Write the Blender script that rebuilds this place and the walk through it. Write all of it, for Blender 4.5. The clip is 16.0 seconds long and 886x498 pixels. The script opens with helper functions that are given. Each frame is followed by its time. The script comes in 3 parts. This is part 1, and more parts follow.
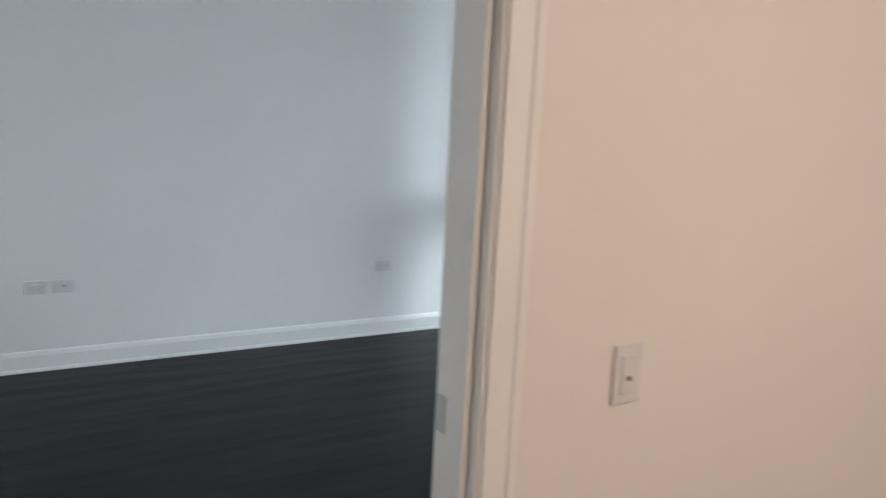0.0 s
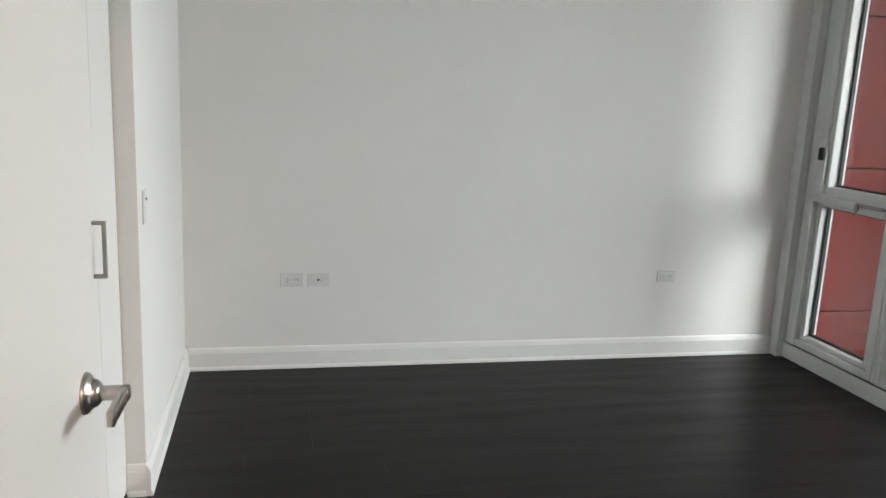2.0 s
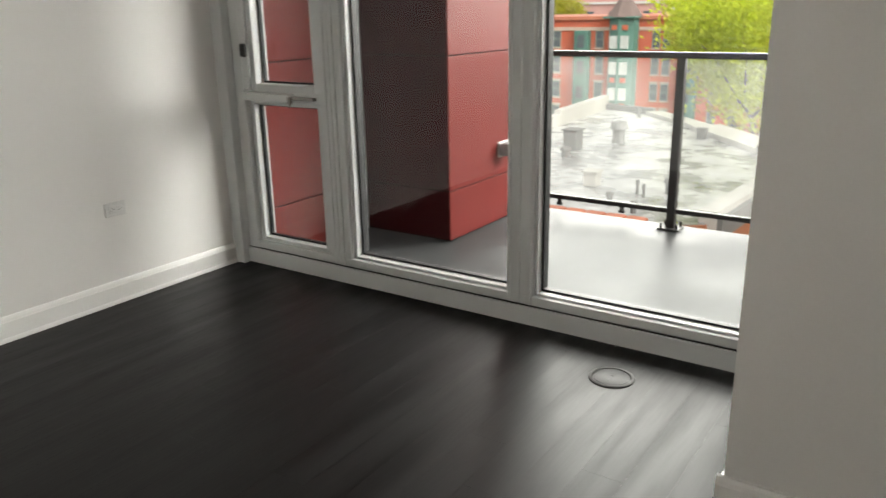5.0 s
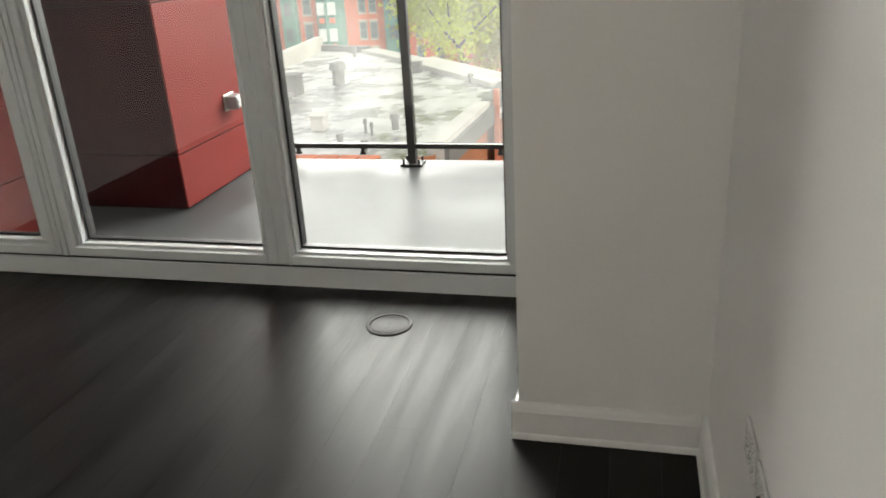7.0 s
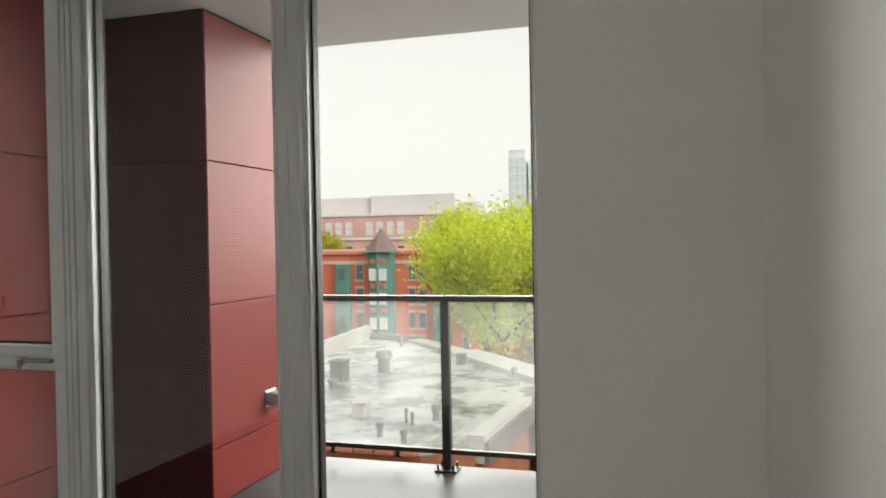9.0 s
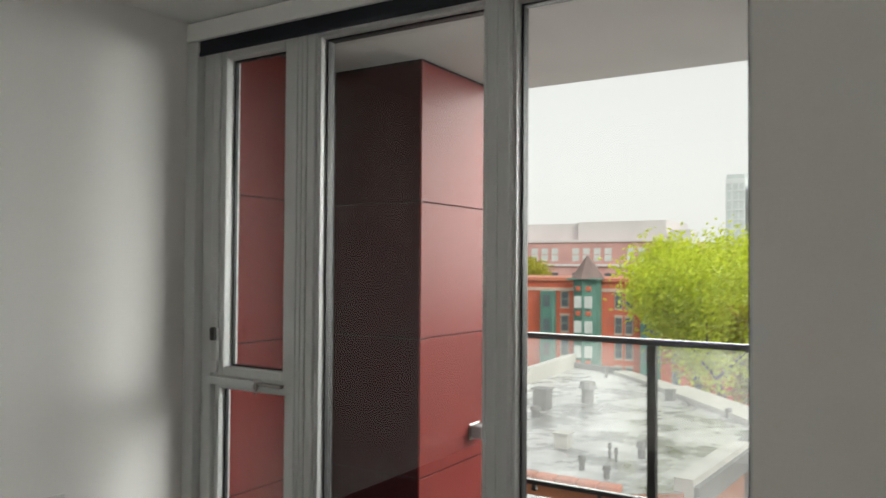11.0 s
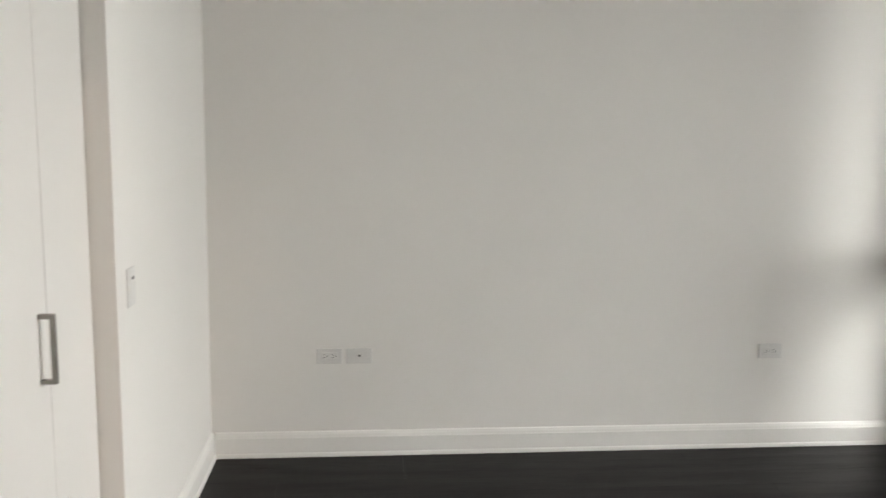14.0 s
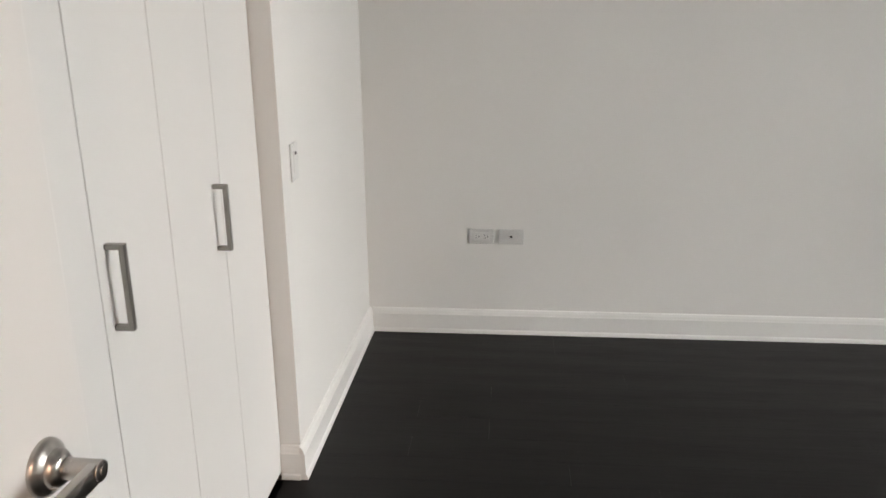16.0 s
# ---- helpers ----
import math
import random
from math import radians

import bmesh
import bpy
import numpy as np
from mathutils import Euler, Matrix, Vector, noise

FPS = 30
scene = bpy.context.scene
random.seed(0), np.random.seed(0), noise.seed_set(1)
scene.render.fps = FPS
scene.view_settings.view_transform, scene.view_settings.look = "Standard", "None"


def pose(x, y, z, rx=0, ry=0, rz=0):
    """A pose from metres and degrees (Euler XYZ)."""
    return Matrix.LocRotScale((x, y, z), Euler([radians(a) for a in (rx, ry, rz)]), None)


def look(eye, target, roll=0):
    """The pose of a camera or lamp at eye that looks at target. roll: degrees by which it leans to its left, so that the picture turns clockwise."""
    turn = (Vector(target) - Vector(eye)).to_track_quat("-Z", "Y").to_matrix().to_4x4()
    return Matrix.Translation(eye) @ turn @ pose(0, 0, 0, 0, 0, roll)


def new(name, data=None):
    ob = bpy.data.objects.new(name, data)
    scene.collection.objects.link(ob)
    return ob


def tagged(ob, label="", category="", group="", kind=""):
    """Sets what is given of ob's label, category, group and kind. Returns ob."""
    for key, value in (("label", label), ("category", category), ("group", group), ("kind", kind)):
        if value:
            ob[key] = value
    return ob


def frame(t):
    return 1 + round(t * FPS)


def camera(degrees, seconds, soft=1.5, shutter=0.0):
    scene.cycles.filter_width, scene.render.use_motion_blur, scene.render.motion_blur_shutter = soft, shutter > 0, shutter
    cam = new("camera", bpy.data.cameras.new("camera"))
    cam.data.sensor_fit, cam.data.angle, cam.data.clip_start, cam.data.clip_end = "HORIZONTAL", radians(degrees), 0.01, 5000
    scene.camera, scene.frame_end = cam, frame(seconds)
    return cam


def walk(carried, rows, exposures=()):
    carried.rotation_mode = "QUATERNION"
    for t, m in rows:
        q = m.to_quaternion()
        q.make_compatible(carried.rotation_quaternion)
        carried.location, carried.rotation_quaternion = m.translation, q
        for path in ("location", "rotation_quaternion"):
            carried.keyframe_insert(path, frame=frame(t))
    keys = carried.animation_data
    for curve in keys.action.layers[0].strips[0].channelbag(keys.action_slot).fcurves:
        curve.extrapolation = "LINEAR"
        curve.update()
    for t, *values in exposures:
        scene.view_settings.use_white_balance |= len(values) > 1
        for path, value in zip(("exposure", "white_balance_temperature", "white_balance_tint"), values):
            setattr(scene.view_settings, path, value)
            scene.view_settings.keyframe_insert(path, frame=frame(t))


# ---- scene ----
cam = camera(59.9, 16.0, shutter=0.35)
PATH = [
    (0, (0.284, -4.274, 1.366), (1.302, -2.585, 1.036), 2.9),
    (0.5, (0.363, -4.115, 1.361), (0.975, -2.241, 1.026), 3.0),
    (1, (0.395, -3.959, 1.345), (0.859, -2.045, 0.999), 2.8),
    (1.5, (0.386, -3.784, 1.349), (0.839, -1.869, 0.99), 3.2),
    (2, (0.405, -3.61, 1.325), (0.835, -1.697, 0.933), 2.6),
    (2.5, (0.397, -3.443, 1.317), (0.808, -1.535, 0.884), 2.8),
    (3, (0.428, -3.331, 1.395), (1.02, -1.494, 0.871), 1.9),
    (3.5, (0.383, -3.254, 1.321), (1.332, -1.569, 0.813), 1.4),
    (4, (0.332, -3.218, 1.333), (1.59, -1.761, 0.791), 1.0),
    (4.5, (0.399, -3.237, 1.303), (1.855, -1.99, 0.735), 0.1),
    (5, (0.433, -3.189, 1.296), (2.01, -2.113, 0.699), -1.1),
    (5.2, (0.466, -3.164, 1.297), (2.075, -2.156, 0.67), -2.4),
    (7.3, (0.57, -3.059, 1.268), (2.403, -2.676, 0.565), -2.6),
    (7.5, (0.582, -3.059, 1.278), (2.447, -2.676, 0.668), -2.7),
    (8, (0.572, -3.05, 1.311), (2.497, -2.659, 0.931), -2.0),
    (8.5, (0.563, -3.082, 1.339), (2.508, -2.639, 1.185), -1.3),
    (10.8, (0.526, -3.114, 1.465), (2.258, -2.116, 1.546), 0.3),
    (11, (0.524, -3.114, 1.456), (2.222, -2.058, 1.5), 0.4),
    (11.5, (0.548, -3.128, 1.429), (2.132, -1.911, 1.349), 0.5),
    (12, (0.559, -3.168, 1.408), (1.957, -1.748, 1.234), 0.4),
    (12.5, (0.571, -3.177, 1.346), (1.719, -1.556, 1.121), 1.4),
    (13, (0.597, -3.156, 1.378), (1.423, -1.357, 1.093), 1.6),
    (13.5, (0.679, -3.177, 1.378), (1.158, -1.254, 1.115), 1.1),
    (14, (0.628, -3.156, 1.353), (0.834, -1.188, 1.065), 1.2),
    (14.5, (0.629, -3.163, 1.339), (0.612, -1.202, 0.946), 2.2),
    (15, (0.634, -3.173, 1.326), (0.477, -1.241, 0.836), 2.8),
    (15.5, (0.63, -3.175, 1.31), (0.4, -1.265, 0.764), 2.0),
    (16, (0.606, -3.123, 1.312), (0.435, -1.214, 0.74), -0.5),
]

# exposure and white balance along the walk
EXPOSURES = [
    (0.0, 0.72, 5700, 4), (0.5, 0.88, 5650, 5), (1.0, 0.97, 6050, 4), (1.6, 0.98, 6400, 6), (2.5, 1.03, 6700, 8),
    (3.5, 1.17, 7150, 9), (5.2, 0.84, 7100, 9), (7.5, 0.92, 7050, 8), (8.0, 0.66, 7050, 8), (8.5, 0.6, 7050, 8), (11.0, 0.48, 6850, 7),
    (12.0, 0.52, 6850, 8), (13.0, 0.92, 7050, 9), (14.0, 0.92, 7000, 10), (15.0, 0.79, 6900, 12), (16.0, 0.85, 6950, 12),
]
walk(cam, [(t, look(eye, target, roll)) for t, eye, target, roll in PATH], EXPOSURES)

# ---- world, sun and lamps ----
world = bpy.data.worlds.new("overcast_sky")
scene.world = world
world.use_nodes = True
wn, wl = world.node_tree.nodes, world.node_tree.links
sky = wn.new("ShaderNodeTexSky")
sky.sky_type = "NISHITA"
sky.sun_disc = False
sky.sun_elevation, sky.sun_rotation = radians(32), radians(208)
sky.air_density, sky.dust_density, sky.ozone_density = 1.0, 2.0, 1.0
pale = wn.new("ShaderNodeHueSaturation")
pale.inputs["Saturation"].default_value = 0.22
wl.new(sky.outputs["Color"], pale.inputs["Color"])
cloud = wn.new("ShaderNodeMix")
cloud.data_type = "RGBA"
cloud.inputs["Factor"].default_value = 0.8
cloud.inputs["B"].default_value = (4.7, 4.75, 4.85, 1.0)
wl.new(pale.outputs["Color"], cloud.inputs["A"])
wl.new(cloud.outputs["Result"], wn["Background"].inputs["Color"])
wn["Background"].inputs["Strength"].default_value = 0.15

sun = new("sun", bpy.data.lights.new("sun", "SUN"))
sun.data.energy, sun.data.angle, sun.data.color = 2.2, radians(30), (1.0, 0.97, 0.93)
sun.matrix_world = look((-18, -34, 24), (0, 0, 0))

# added area lamp beyond the balcony: boosts the low sky's light into the room
front = new("balcony_sky_fill", bpy.data.lights.new("balcony_sky_fill", "AREA"))
front.data.shape, front.data.size, front.data.size_y = "RECTANGLE", 14.0, 7.4
front.data.energy, front.data.color = 3300.0, (0.96, 0.98, 1.0)
front.matrix_world = look((9.5, -2.0, 4.5), (3.2, -2.0, 2.2))

hall_lamp = new("hall_lamp", bpy.data.lights.new("hall_lamp", "AREA"))
hall_lamp.data.shape, hall_lamp.data.size = "DISK", 0.35
hall_lamp.data.energy, hall_lamp.data.color = 27.0, (1.0, 0.72, 0.56)
hall_lamp.matrix_world = look((1.35, -5.5, 2.6), (1.35, -5.5, 0))


# ---- materials ----
def material(name, color, rough=0.5, metal=0.0, vary=0.06, scale=3.0, grain=60.0, bump=0.05, spec=0.5, tint=None,
             rough_vary=0.08, stretch=(1, 1, 1), random_tone=0.0, coat=0.0):
    """A surface with variation at two scales, broken gloss and fine relief."""
    m = bpy.data.materials.new(name)
    m.use_nodes = True
    n, l = m.node_tree.nodes, m.node_tree.links
    b = n["Principled BSDF"]
    co = n.new("ShaderNodeTexCoord")
    mp = n.new("ShaderNodeMapping")
    mp.inputs["Scale"].default_value = stretch
    geo = n.new("ShaderNodeNewGeometry")
    l.new(geo.outputs["Position"], mp.inputs["Vector"])
    big = n.new("ShaderNodeTexNoise")
    big.inputs["Scale"].default_value, big.inputs["Detail"].default_value = scale, 5
    fine = n.new("ShaderNodeTexNoise")
    fine.inputs["Scale"].default_value, fine.inputs["Detail"].default_value = grain, 4
    l.new(mp.outputs["Vector"], big.inputs["Vector"])
    l.new(mp.outputs["Vector"], fine.inputs["Vector"])
    add = n.new("ShaderNodeMath")
    add.operation = "ADD"
    l.new(big.outputs["Fac"], add.inputs[0])
    half = n.new("ShaderNodeMath")
    half.operation = "MULTIPLY_ADD"
    half.inputs[1].default_value, half.inputs[2].default_value = 0.5, -0.25
    l.new(fine.outputs["Fac"], half.inputs[0])
    l.new(half.outputs[0], add.inputs[1])
    last = add.outputs[0]
    if random_tone:
        info = n.new("ShaderNodeObjectInfo")
        tone = n.new("ShaderNodeMath")
        tone.operation = "MULTIPLY_ADD"
        tone.inputs[1].default_value = random_tone
        l.new(info.outputs["Random"], tone.inputs[0])
        l.new(last, tone.inputs[2])
        last = tone.outputs[0]
    ramp = n.new("ShaderNodeValToRGB")
    dark = tint or tuple(c * (1 - 2.5 * vary) for c in color)
    light = tuple(min(1.0, c * (1 + vary)) for c in color)
    ramp.color_ramp.elements[0].position, ramp.color_ramp.elements[0].color = 0.25, (*dark, 1)
    ramp.color_ramp.elements[1].position, ramp.color_ramp.elements[1].color = 0.75, (*light, 1)
    l.new(last, ramp.inputs["Fac"])
    l.new(ramp.outputs["Color"], b.inputs["Base Color"])
    rr = n.new("ShaderNodeMapRange")
    rr.inputs["To Min"].default_value, rr.inputs["To Max"].default_value = max(0.02, rough - rough_vary), min(1, rough + rough_vary)
    l.new(add.outputs[0], rr.inputs["Value"])
    l.new(rr.outputs["Result"], b.inputs["Roughness"])
    b.inputs["Metallic"].default_value = metal
    b.inputs["Specular IOR Level"].default_value = spec
    b.inputs["Coat Weight"].default_value = coat
    if bump:
        bp = n.new("ShaderNodeBump")
        bp.inputs["Strength"].default_value, bp.inputs["Distance"].default_value = bump, 0.01
        l.new(add.outputs[0], bp.inputs["Height"])
        l.new(bp.outputs["Normal"], b.inputs["Normal"])
    return m


def glass_material(name, tint=(0.97, 0.985, 0.975), ior=1.5, film=0.0):
    """Clear flat glass: straight transmission with a Fresnel mirror, and a thin uneven film of rain and dust."""
    m = bpy.data.materials.new(name)
    m.use_nodes = True
    n, l = m.node_tree.nodes, m.node_tree.links
    n.remove(n["Principled BSDF"])
    see = n.new("ShaderNodeBsdfTransparent")
    see.inputs["Color"].default_value = (*tint, 1)
    gloss = n.new("ShaderNodeBsdfGlossy")
    gloss.inputs["Roughness"].default_value = 0.0
    fres = n.new("ShaderNodeFresnel")
    fres.inputs["IOR"].default_value = ior
    mix = n.new("ShaderNodeMixShader")
    l.new(fres.outputs["Fac"], mix.inputs["Fac"])
    through_glass = see
    if film:
        wet = n.new("ShaderNodeBsdfTranslucent")
        wet.inputs["Color"].default_value = (0.9, 0.9, 0.9, 1)
        geo, patch = n.new("ShaderNodeNewGeometry"), n.new("ShaderNodeTexNoise")
        patch.inputs["Scale"].default_value, patch.inputs["Detail"].default_value = 2.2, 4
        l.new(geo.outputs["Position"], patch.inputs["Vector"])
        span = n.new("ShaderNodeMapRange")
        span.inputs["From Min"].default_value, span.inputs["From Max"].default_value = 0.3, 0.7
        span.inputs["To Min"].default_value, span.inputs["To Max"].default_value = film * 0.5, film * 1.5
        l.new(patch.outputs["Fac"], span.inputs["Value"])
        through_glass = n.new("ShaderNodeMixShader")
        l.new(span.outputs["Result"], through_glass.inputs["Fac"])
        l.new(see.outputs["BSDF"], through_glass.inputs[1])
        l.new(wet.outputs["BSDF"], through_glass.inputs[2])
    l.new(through_glass.outputs[0], mix.inputs[1])
    l.new(gloss.outputs["BSDF"], mix.inputs[2])
    l.new(mix.outputs["Shader"], n["Material Output"].inputs["Surface"])
    return m


def leaf_material(name, color):
    m = bpy.data.materials.new(name)
    m.use_nodes = True
    n, l = m.node_tree.nodes, m.node_tree.links
    n.remove(n["Principled BSDF"])
    geo = n.new("ShaderNodeNewGeometry")
    ramp = n.new("ShaderNodeValToRGB")
    ramp.color_ramp.elements[0].color = (color[0] * 0.82, color[1] * 0.82, color[2] * 0.7, 1)
    ramp.color_ramp.elements[1].color = (color[0] * 1.25, color[1] * 1.2, color[2], 1)
    l.new(geo.outputs["Random Per Island"], ramp.inputs["Fac"])
    dif, tra = n.new("ShaderNodeBsdfDiffuse"), n.new("ShaderNodeBsdfTranslucent")
    mix = n.new("ShaderNodeMixShader")
    mix.inputs["Fac"].default_value = 0.5
    l.new(ramp.outputs["Color"], dif.inputs["Color"])
    l.new(ramp.outputs["Color"], tra.inputs["Color"])
    l.new(dif.outputs["BSDF"], mix.inputs[1])
    l.new(tra.outputs["BSDF"], mix.inputs[2])
    l.new(mix.outputs["Shader"], n["Material Output"].inputs["Surface"])
    return m


PAINT = material("white_wall_paint", (0.80, 0.795, 0.775), 0.55, vary=0.015, scale=1.2, grain=180, bump=0.02, spec=0.3)
CEIL = material("ceiling_paint", (0.84, 0.835, 0.82), 0.8, vary=0.015, scale=1.0, grain=120, bump=0.03, spec=0.2)
HALL = material("hall_wall_paint", (0.80, 0.77, 0.73), 0.5, vary=0.015, scale=1.2, grain=180, bump=0.02, spec=0.3)
TRIM = material("white_trim_enamel", (0.83, 0.83, 0.81), 0.32, vary=0.015, scale=2.0, grain=90, bump=0)
DOORP = material("white_door_enamel", (0.79, 0.785, 0.77), 0.34, vary=0.012, scale=0.8, grain=5, bump=0, rough_vary=0.03)
FRAME = material("white_window_vinyl", (0.62, 0.635, 0.63), 0.35, vary=0.012, scale=2.0, grain=100, bump=0)
PLASTIC = material("white_plastic", (0.70, 0.70, 0.69), 0.28, vary=0.01, scale=5, grain=200, bump=0.0)
DARKSLOT = material("dark_slot", (0.03, 0.03, 0.03), 0.5, bump=0)
WOOD = material("black_stained_oak", (0.0042, 0.0036, 0.0040), 0.43, vary=0.34, scale=2.2, grain=16, bump=0.06, spec=0.20,
                stretch=(0.55, 6, 1), rough_vary=0.20, random_tone=0.12)
STEEL = material("satin_nickel", (0.50, 0.48, 0.455), 0.31, metal=1.0, vary=0.05, scale=20, grain=200, bump=0.01)
PULLM = material("brushed_dark_nickel", (0.30, 0.29, 0.27), 0.38, metal=1.0, vary=0.05, scale=20, grain=200, bump=0.01)
GASKET = material("black_rubber", (0.012, 0.012, 0.013), 0.55, bump=0)
BLIND = material("navy_blind_fabric", (0.012, 0.015, 0.026), 0.75, vary=0.1, scale=30, grain=400, bump=0.05)
LAMPM = material("grey_cast_aluminium", (0.26, 0.26, 0.26), 0.45, metal=0.3, vary=0.06, scale=20, grain=150, bump=0.02)
GREYGREEN = material("grey_green_window_trim", (0.24, 0.31, 0.27), 0.5, vary=0.08, scale=1, grain=6, bump=0)
GLASS = glass_material("clear_window_glass", (0.93, 0.95, 0.935), ior=1.75)
RAILGLASS = glass_material("railing_glass", (0.95, 0.97, 0.96), film=0.05)
REDPANEL = material("red_facade_panel", (0.18, 0.029, 0.026), 0.42, vary=0.04, scale=0.9, grain=6, bump=0, spec=0.09, rough_vary=0.02)
# same red cladding on the column's west side, its shade put into the colour
REDSHADED = material("shaded_red_facade_panel", (0.024, 0.002, 0.003), 0.45, vary=0.03, scale=1.2, grain=6, bump=0, spec=0.06, rough_vary=0.01)
DARKCORE = material("dark_cladding_core", (0.005, 0.005, 0.005), 0.9, bump=0, spec=0.1)
CONCRETE = material("damp_concrete", (0.057, 0.058, 0.060), 0.42, vary=0.22, scale=1.7, grain=9, bump=0.03, rough_vary=0.22, spec=0.07)
SOFFIT = material("painted_soffit", (0.46, 0.44, 0.42), 0.8, vary=0.05, scale=1.5, grain=60, bump=0.04)
RAILM = material("dark_bronze_metal", (0.035, 0.034, 0.033), 0.5, metal=0.2, spec=0.25, vary=0.08, scale=8, grain=120, bump=0.01)
ROOFM = material("wet_roof_membrane", (0.50, 0.51, 0.52), 0.22, vary=0.34, scale=0.55, grain=1.9, bump=0.08, rough_vary=0.34)
PARAPET = material("pale_parapet", (0.52, 0.51, 0.49), 0.6, vary=0.10, scale=0.8, grain=6, bump=0.1)
DARKPAR = material("grey_parapet_flashing", (0.16, 0.165, 0.165), 0.55, vary=0.12, scale=0.8, grain=6, bump=0.1)
COPING = material("terracotta_coping", (0.50, 0.17, 0.10), 0.5, vary=0.12, scale=2, grain=12, bump=0.1, random_tone=0.3)
BRICKO = material("orange_brick", (0.36, 0.145, 0.075), 0.8, vary=0.12, scale=1.0, grain=14, bump=0.2)
BRICKR = material("red_brick", (0.60, 0.135, 0.07), 0.8, vary=0.10, scale=0.4, grain=8, bump=0.1)
# distant brick lightened so that its colour carries the haze
BRICKF = material("haze_paled_red_brick", (0.62, 0.35, 0.33), 0.85, vary=0.08, scale=0.2, grain=4, bump=0.0)
STONE = material("pale_stone_trim", (0.55, 0.42, 0.34), 0.7, vary=0.08, scale=1, grain=10, bump=0.05)
GREENM = material("verdigris_panel", (0.07, 0.20, 0.165), 0.55, vary=0.10, scale=0.6, grain=6, bump=0.05)
SPIREM = material("brown_turret_slate", (0.20, 0.145, 0.135), 0.6, vary=0.15, scale=1, grain=10, bump=0.1)
# far grey likewise paled, with distance haze in the base colour
FARGREY = material("haze_paled_cladding", (0.66, 0.64, 0.655), 0.7, vary=0.04, scale=0.1, grain=1.5, bump=0.0)
# tower colours hold the haze themselves: pale, bluish and low in contrast
TOWERM = material("haze_tinted_tower_cladding", (0.74, 0.78, 0.80), 0.5, vary=0.05, scale=0.05, grain=0.6, bump=0.0)
TOWERG = material("haze_tinted_tower_glazing", (0.60, 0.66, 0.68), 0.3, vary=0.06, scale=0.05, grain=0.6, bump=0.0)
PANE = material("dark_far_pane", (0.10, 0.12, 0.14), 0.15, vary=0.1, scale=0.5, grain=4, bump=0.0)
PANEW = material("bright_far_pane", (0.62, 0.66, 0.66), 0.2, vary=0.06, scale=0.5, grain=4, bump=0.0)
GROUNDM = material("street_and_lawn_ground", (0.10, 0.12, 0.06), 0.9, vary=0.2, scale=0.03, grain=0.6, bump=0.0, tint=(0.06, 0.06, 0.055))
BARK = material("grey_brown_bark", (0.14, 0.105, 0.075), 0.9, vary=0.15, scale=1.2, grain=9, bump=0.4, stretch=(1, 1, 0.25))
LEAF = leaf_material("spring_leaves", (0.60, 0.70, 0.08))
LEAF2 = leaf_material("yellow_green_leaves", (0.42, 0.42, 0.06))


# ---- mesh helpers ----
def box(bm, x0, x1, y0, y1, z0, z1, bevel=0.0, seg=1):
    r = bmesh.ops.create_cube(bm, size=1.0)
    vs = r["verts"]
    for v in vs:
        v.co = Vector(((x0 + x1) / 2 + v.co.x * (x1 - x0), (y0 + y1) / 2 + v.co.y * (y1 - y0), (z0 + z1) / 2 + v.co.z * (z1 - z0)))
    if bevel:
        es = list({e for v in vs for e in v.link_edges})
        bmesh.ops.bevel(bm, geom=es, offset=bevel, segments=seg, affect="EDGES", profile=0.5)
    return bm


def solid(*args, **kw):
    return box(bmesh.new(), *args, **kw)


def tube(bm, p0, p1, r0, r1=None, n=20, bevel=0.0):
    """A round bar from p0 to p1."""
    r1 = r0 if r1 is None else r1
    p0, p1 = Vector(p0), Vector(p1)
    d = p1 - p0
    m = Matrix.Translation((p0 + p1) / 2) @ d.to_track_quat("Z", "Y").to_matrix().to_4x4()
    r = bmesh.ops.create_cone(bm, cap_ends=True, segments=n, radius1=r0, radius2=r1, depth=d.length, matrix=m)
    if bevel:
        es = [e for e in {e for v in r["verts"] for e in v.link_edges} if len(e.link_faces) == 2 and any(len(f.verts) > 4 for f in e.link_faces)]
        bmesh.ops.bevel(bm, geom=es, offset=bevel, segments=2, affect="EDGES", profile=0.5)
    return bm


def lathe(bm, profile, m, n=28):
    """Turns (radius, height) pairs round the local z axis, placed by m."""
    rings = []
    for r, h in profile:
        rings.append([bm.verts.new(m @ Vector((r * math.cos(2 * math.pi * k / n), r * math.sin(2 * math.pi * k / n), h))) for k in range(n)])
    for a, b in zip(rings, rings[1:]):
        for k in range(n):
            bm.faces.new((a[k], a[(k + 1) % n], b[(k + 1) % n], b[k]))
    bm.faces.new(rings[-1])
    bm.faces.new(list(reversed(rings[0])))
    return bm


def extrude_profile(bm, p0, p1, out, profile):
    """Sweeps (depth, height) pairs from p0 to p1; out is the way the profile's depth points."""
    p0, p1, out = Vector(p0), Vector(p1), Vector(out)
    ends = [[bm.verts.new(p + out * d + Vector((0, 0, h))) for d, h in profile] for p in (p0, p1)]
    k = len(profile)
    for i in range(k):
        bm.faces.new((ends[0][i], ends[0][(i + 1) % k], ends[1][(i + 1) % k], ends[1][i]))
    bm.faces.new(ends[0]), bm.faces.new(list(reversed(ends[1])))
    return bm


def prism(bm, points, z0, z1):
    lo = [bm.verts.new((x, y, z0)) for x, y in points]
    hi = [bm.verts.new((x, y, z1)) for x, y in points]
    k = len(points)
    for i in range(k):
        bm.faces.new((lo[i], lo[(i + 1) % k], hi[(i + 1) % k], hi[i]))
    bm.faces.new(hi), bm.faces.new(list(reversed(lo)))
    return bm


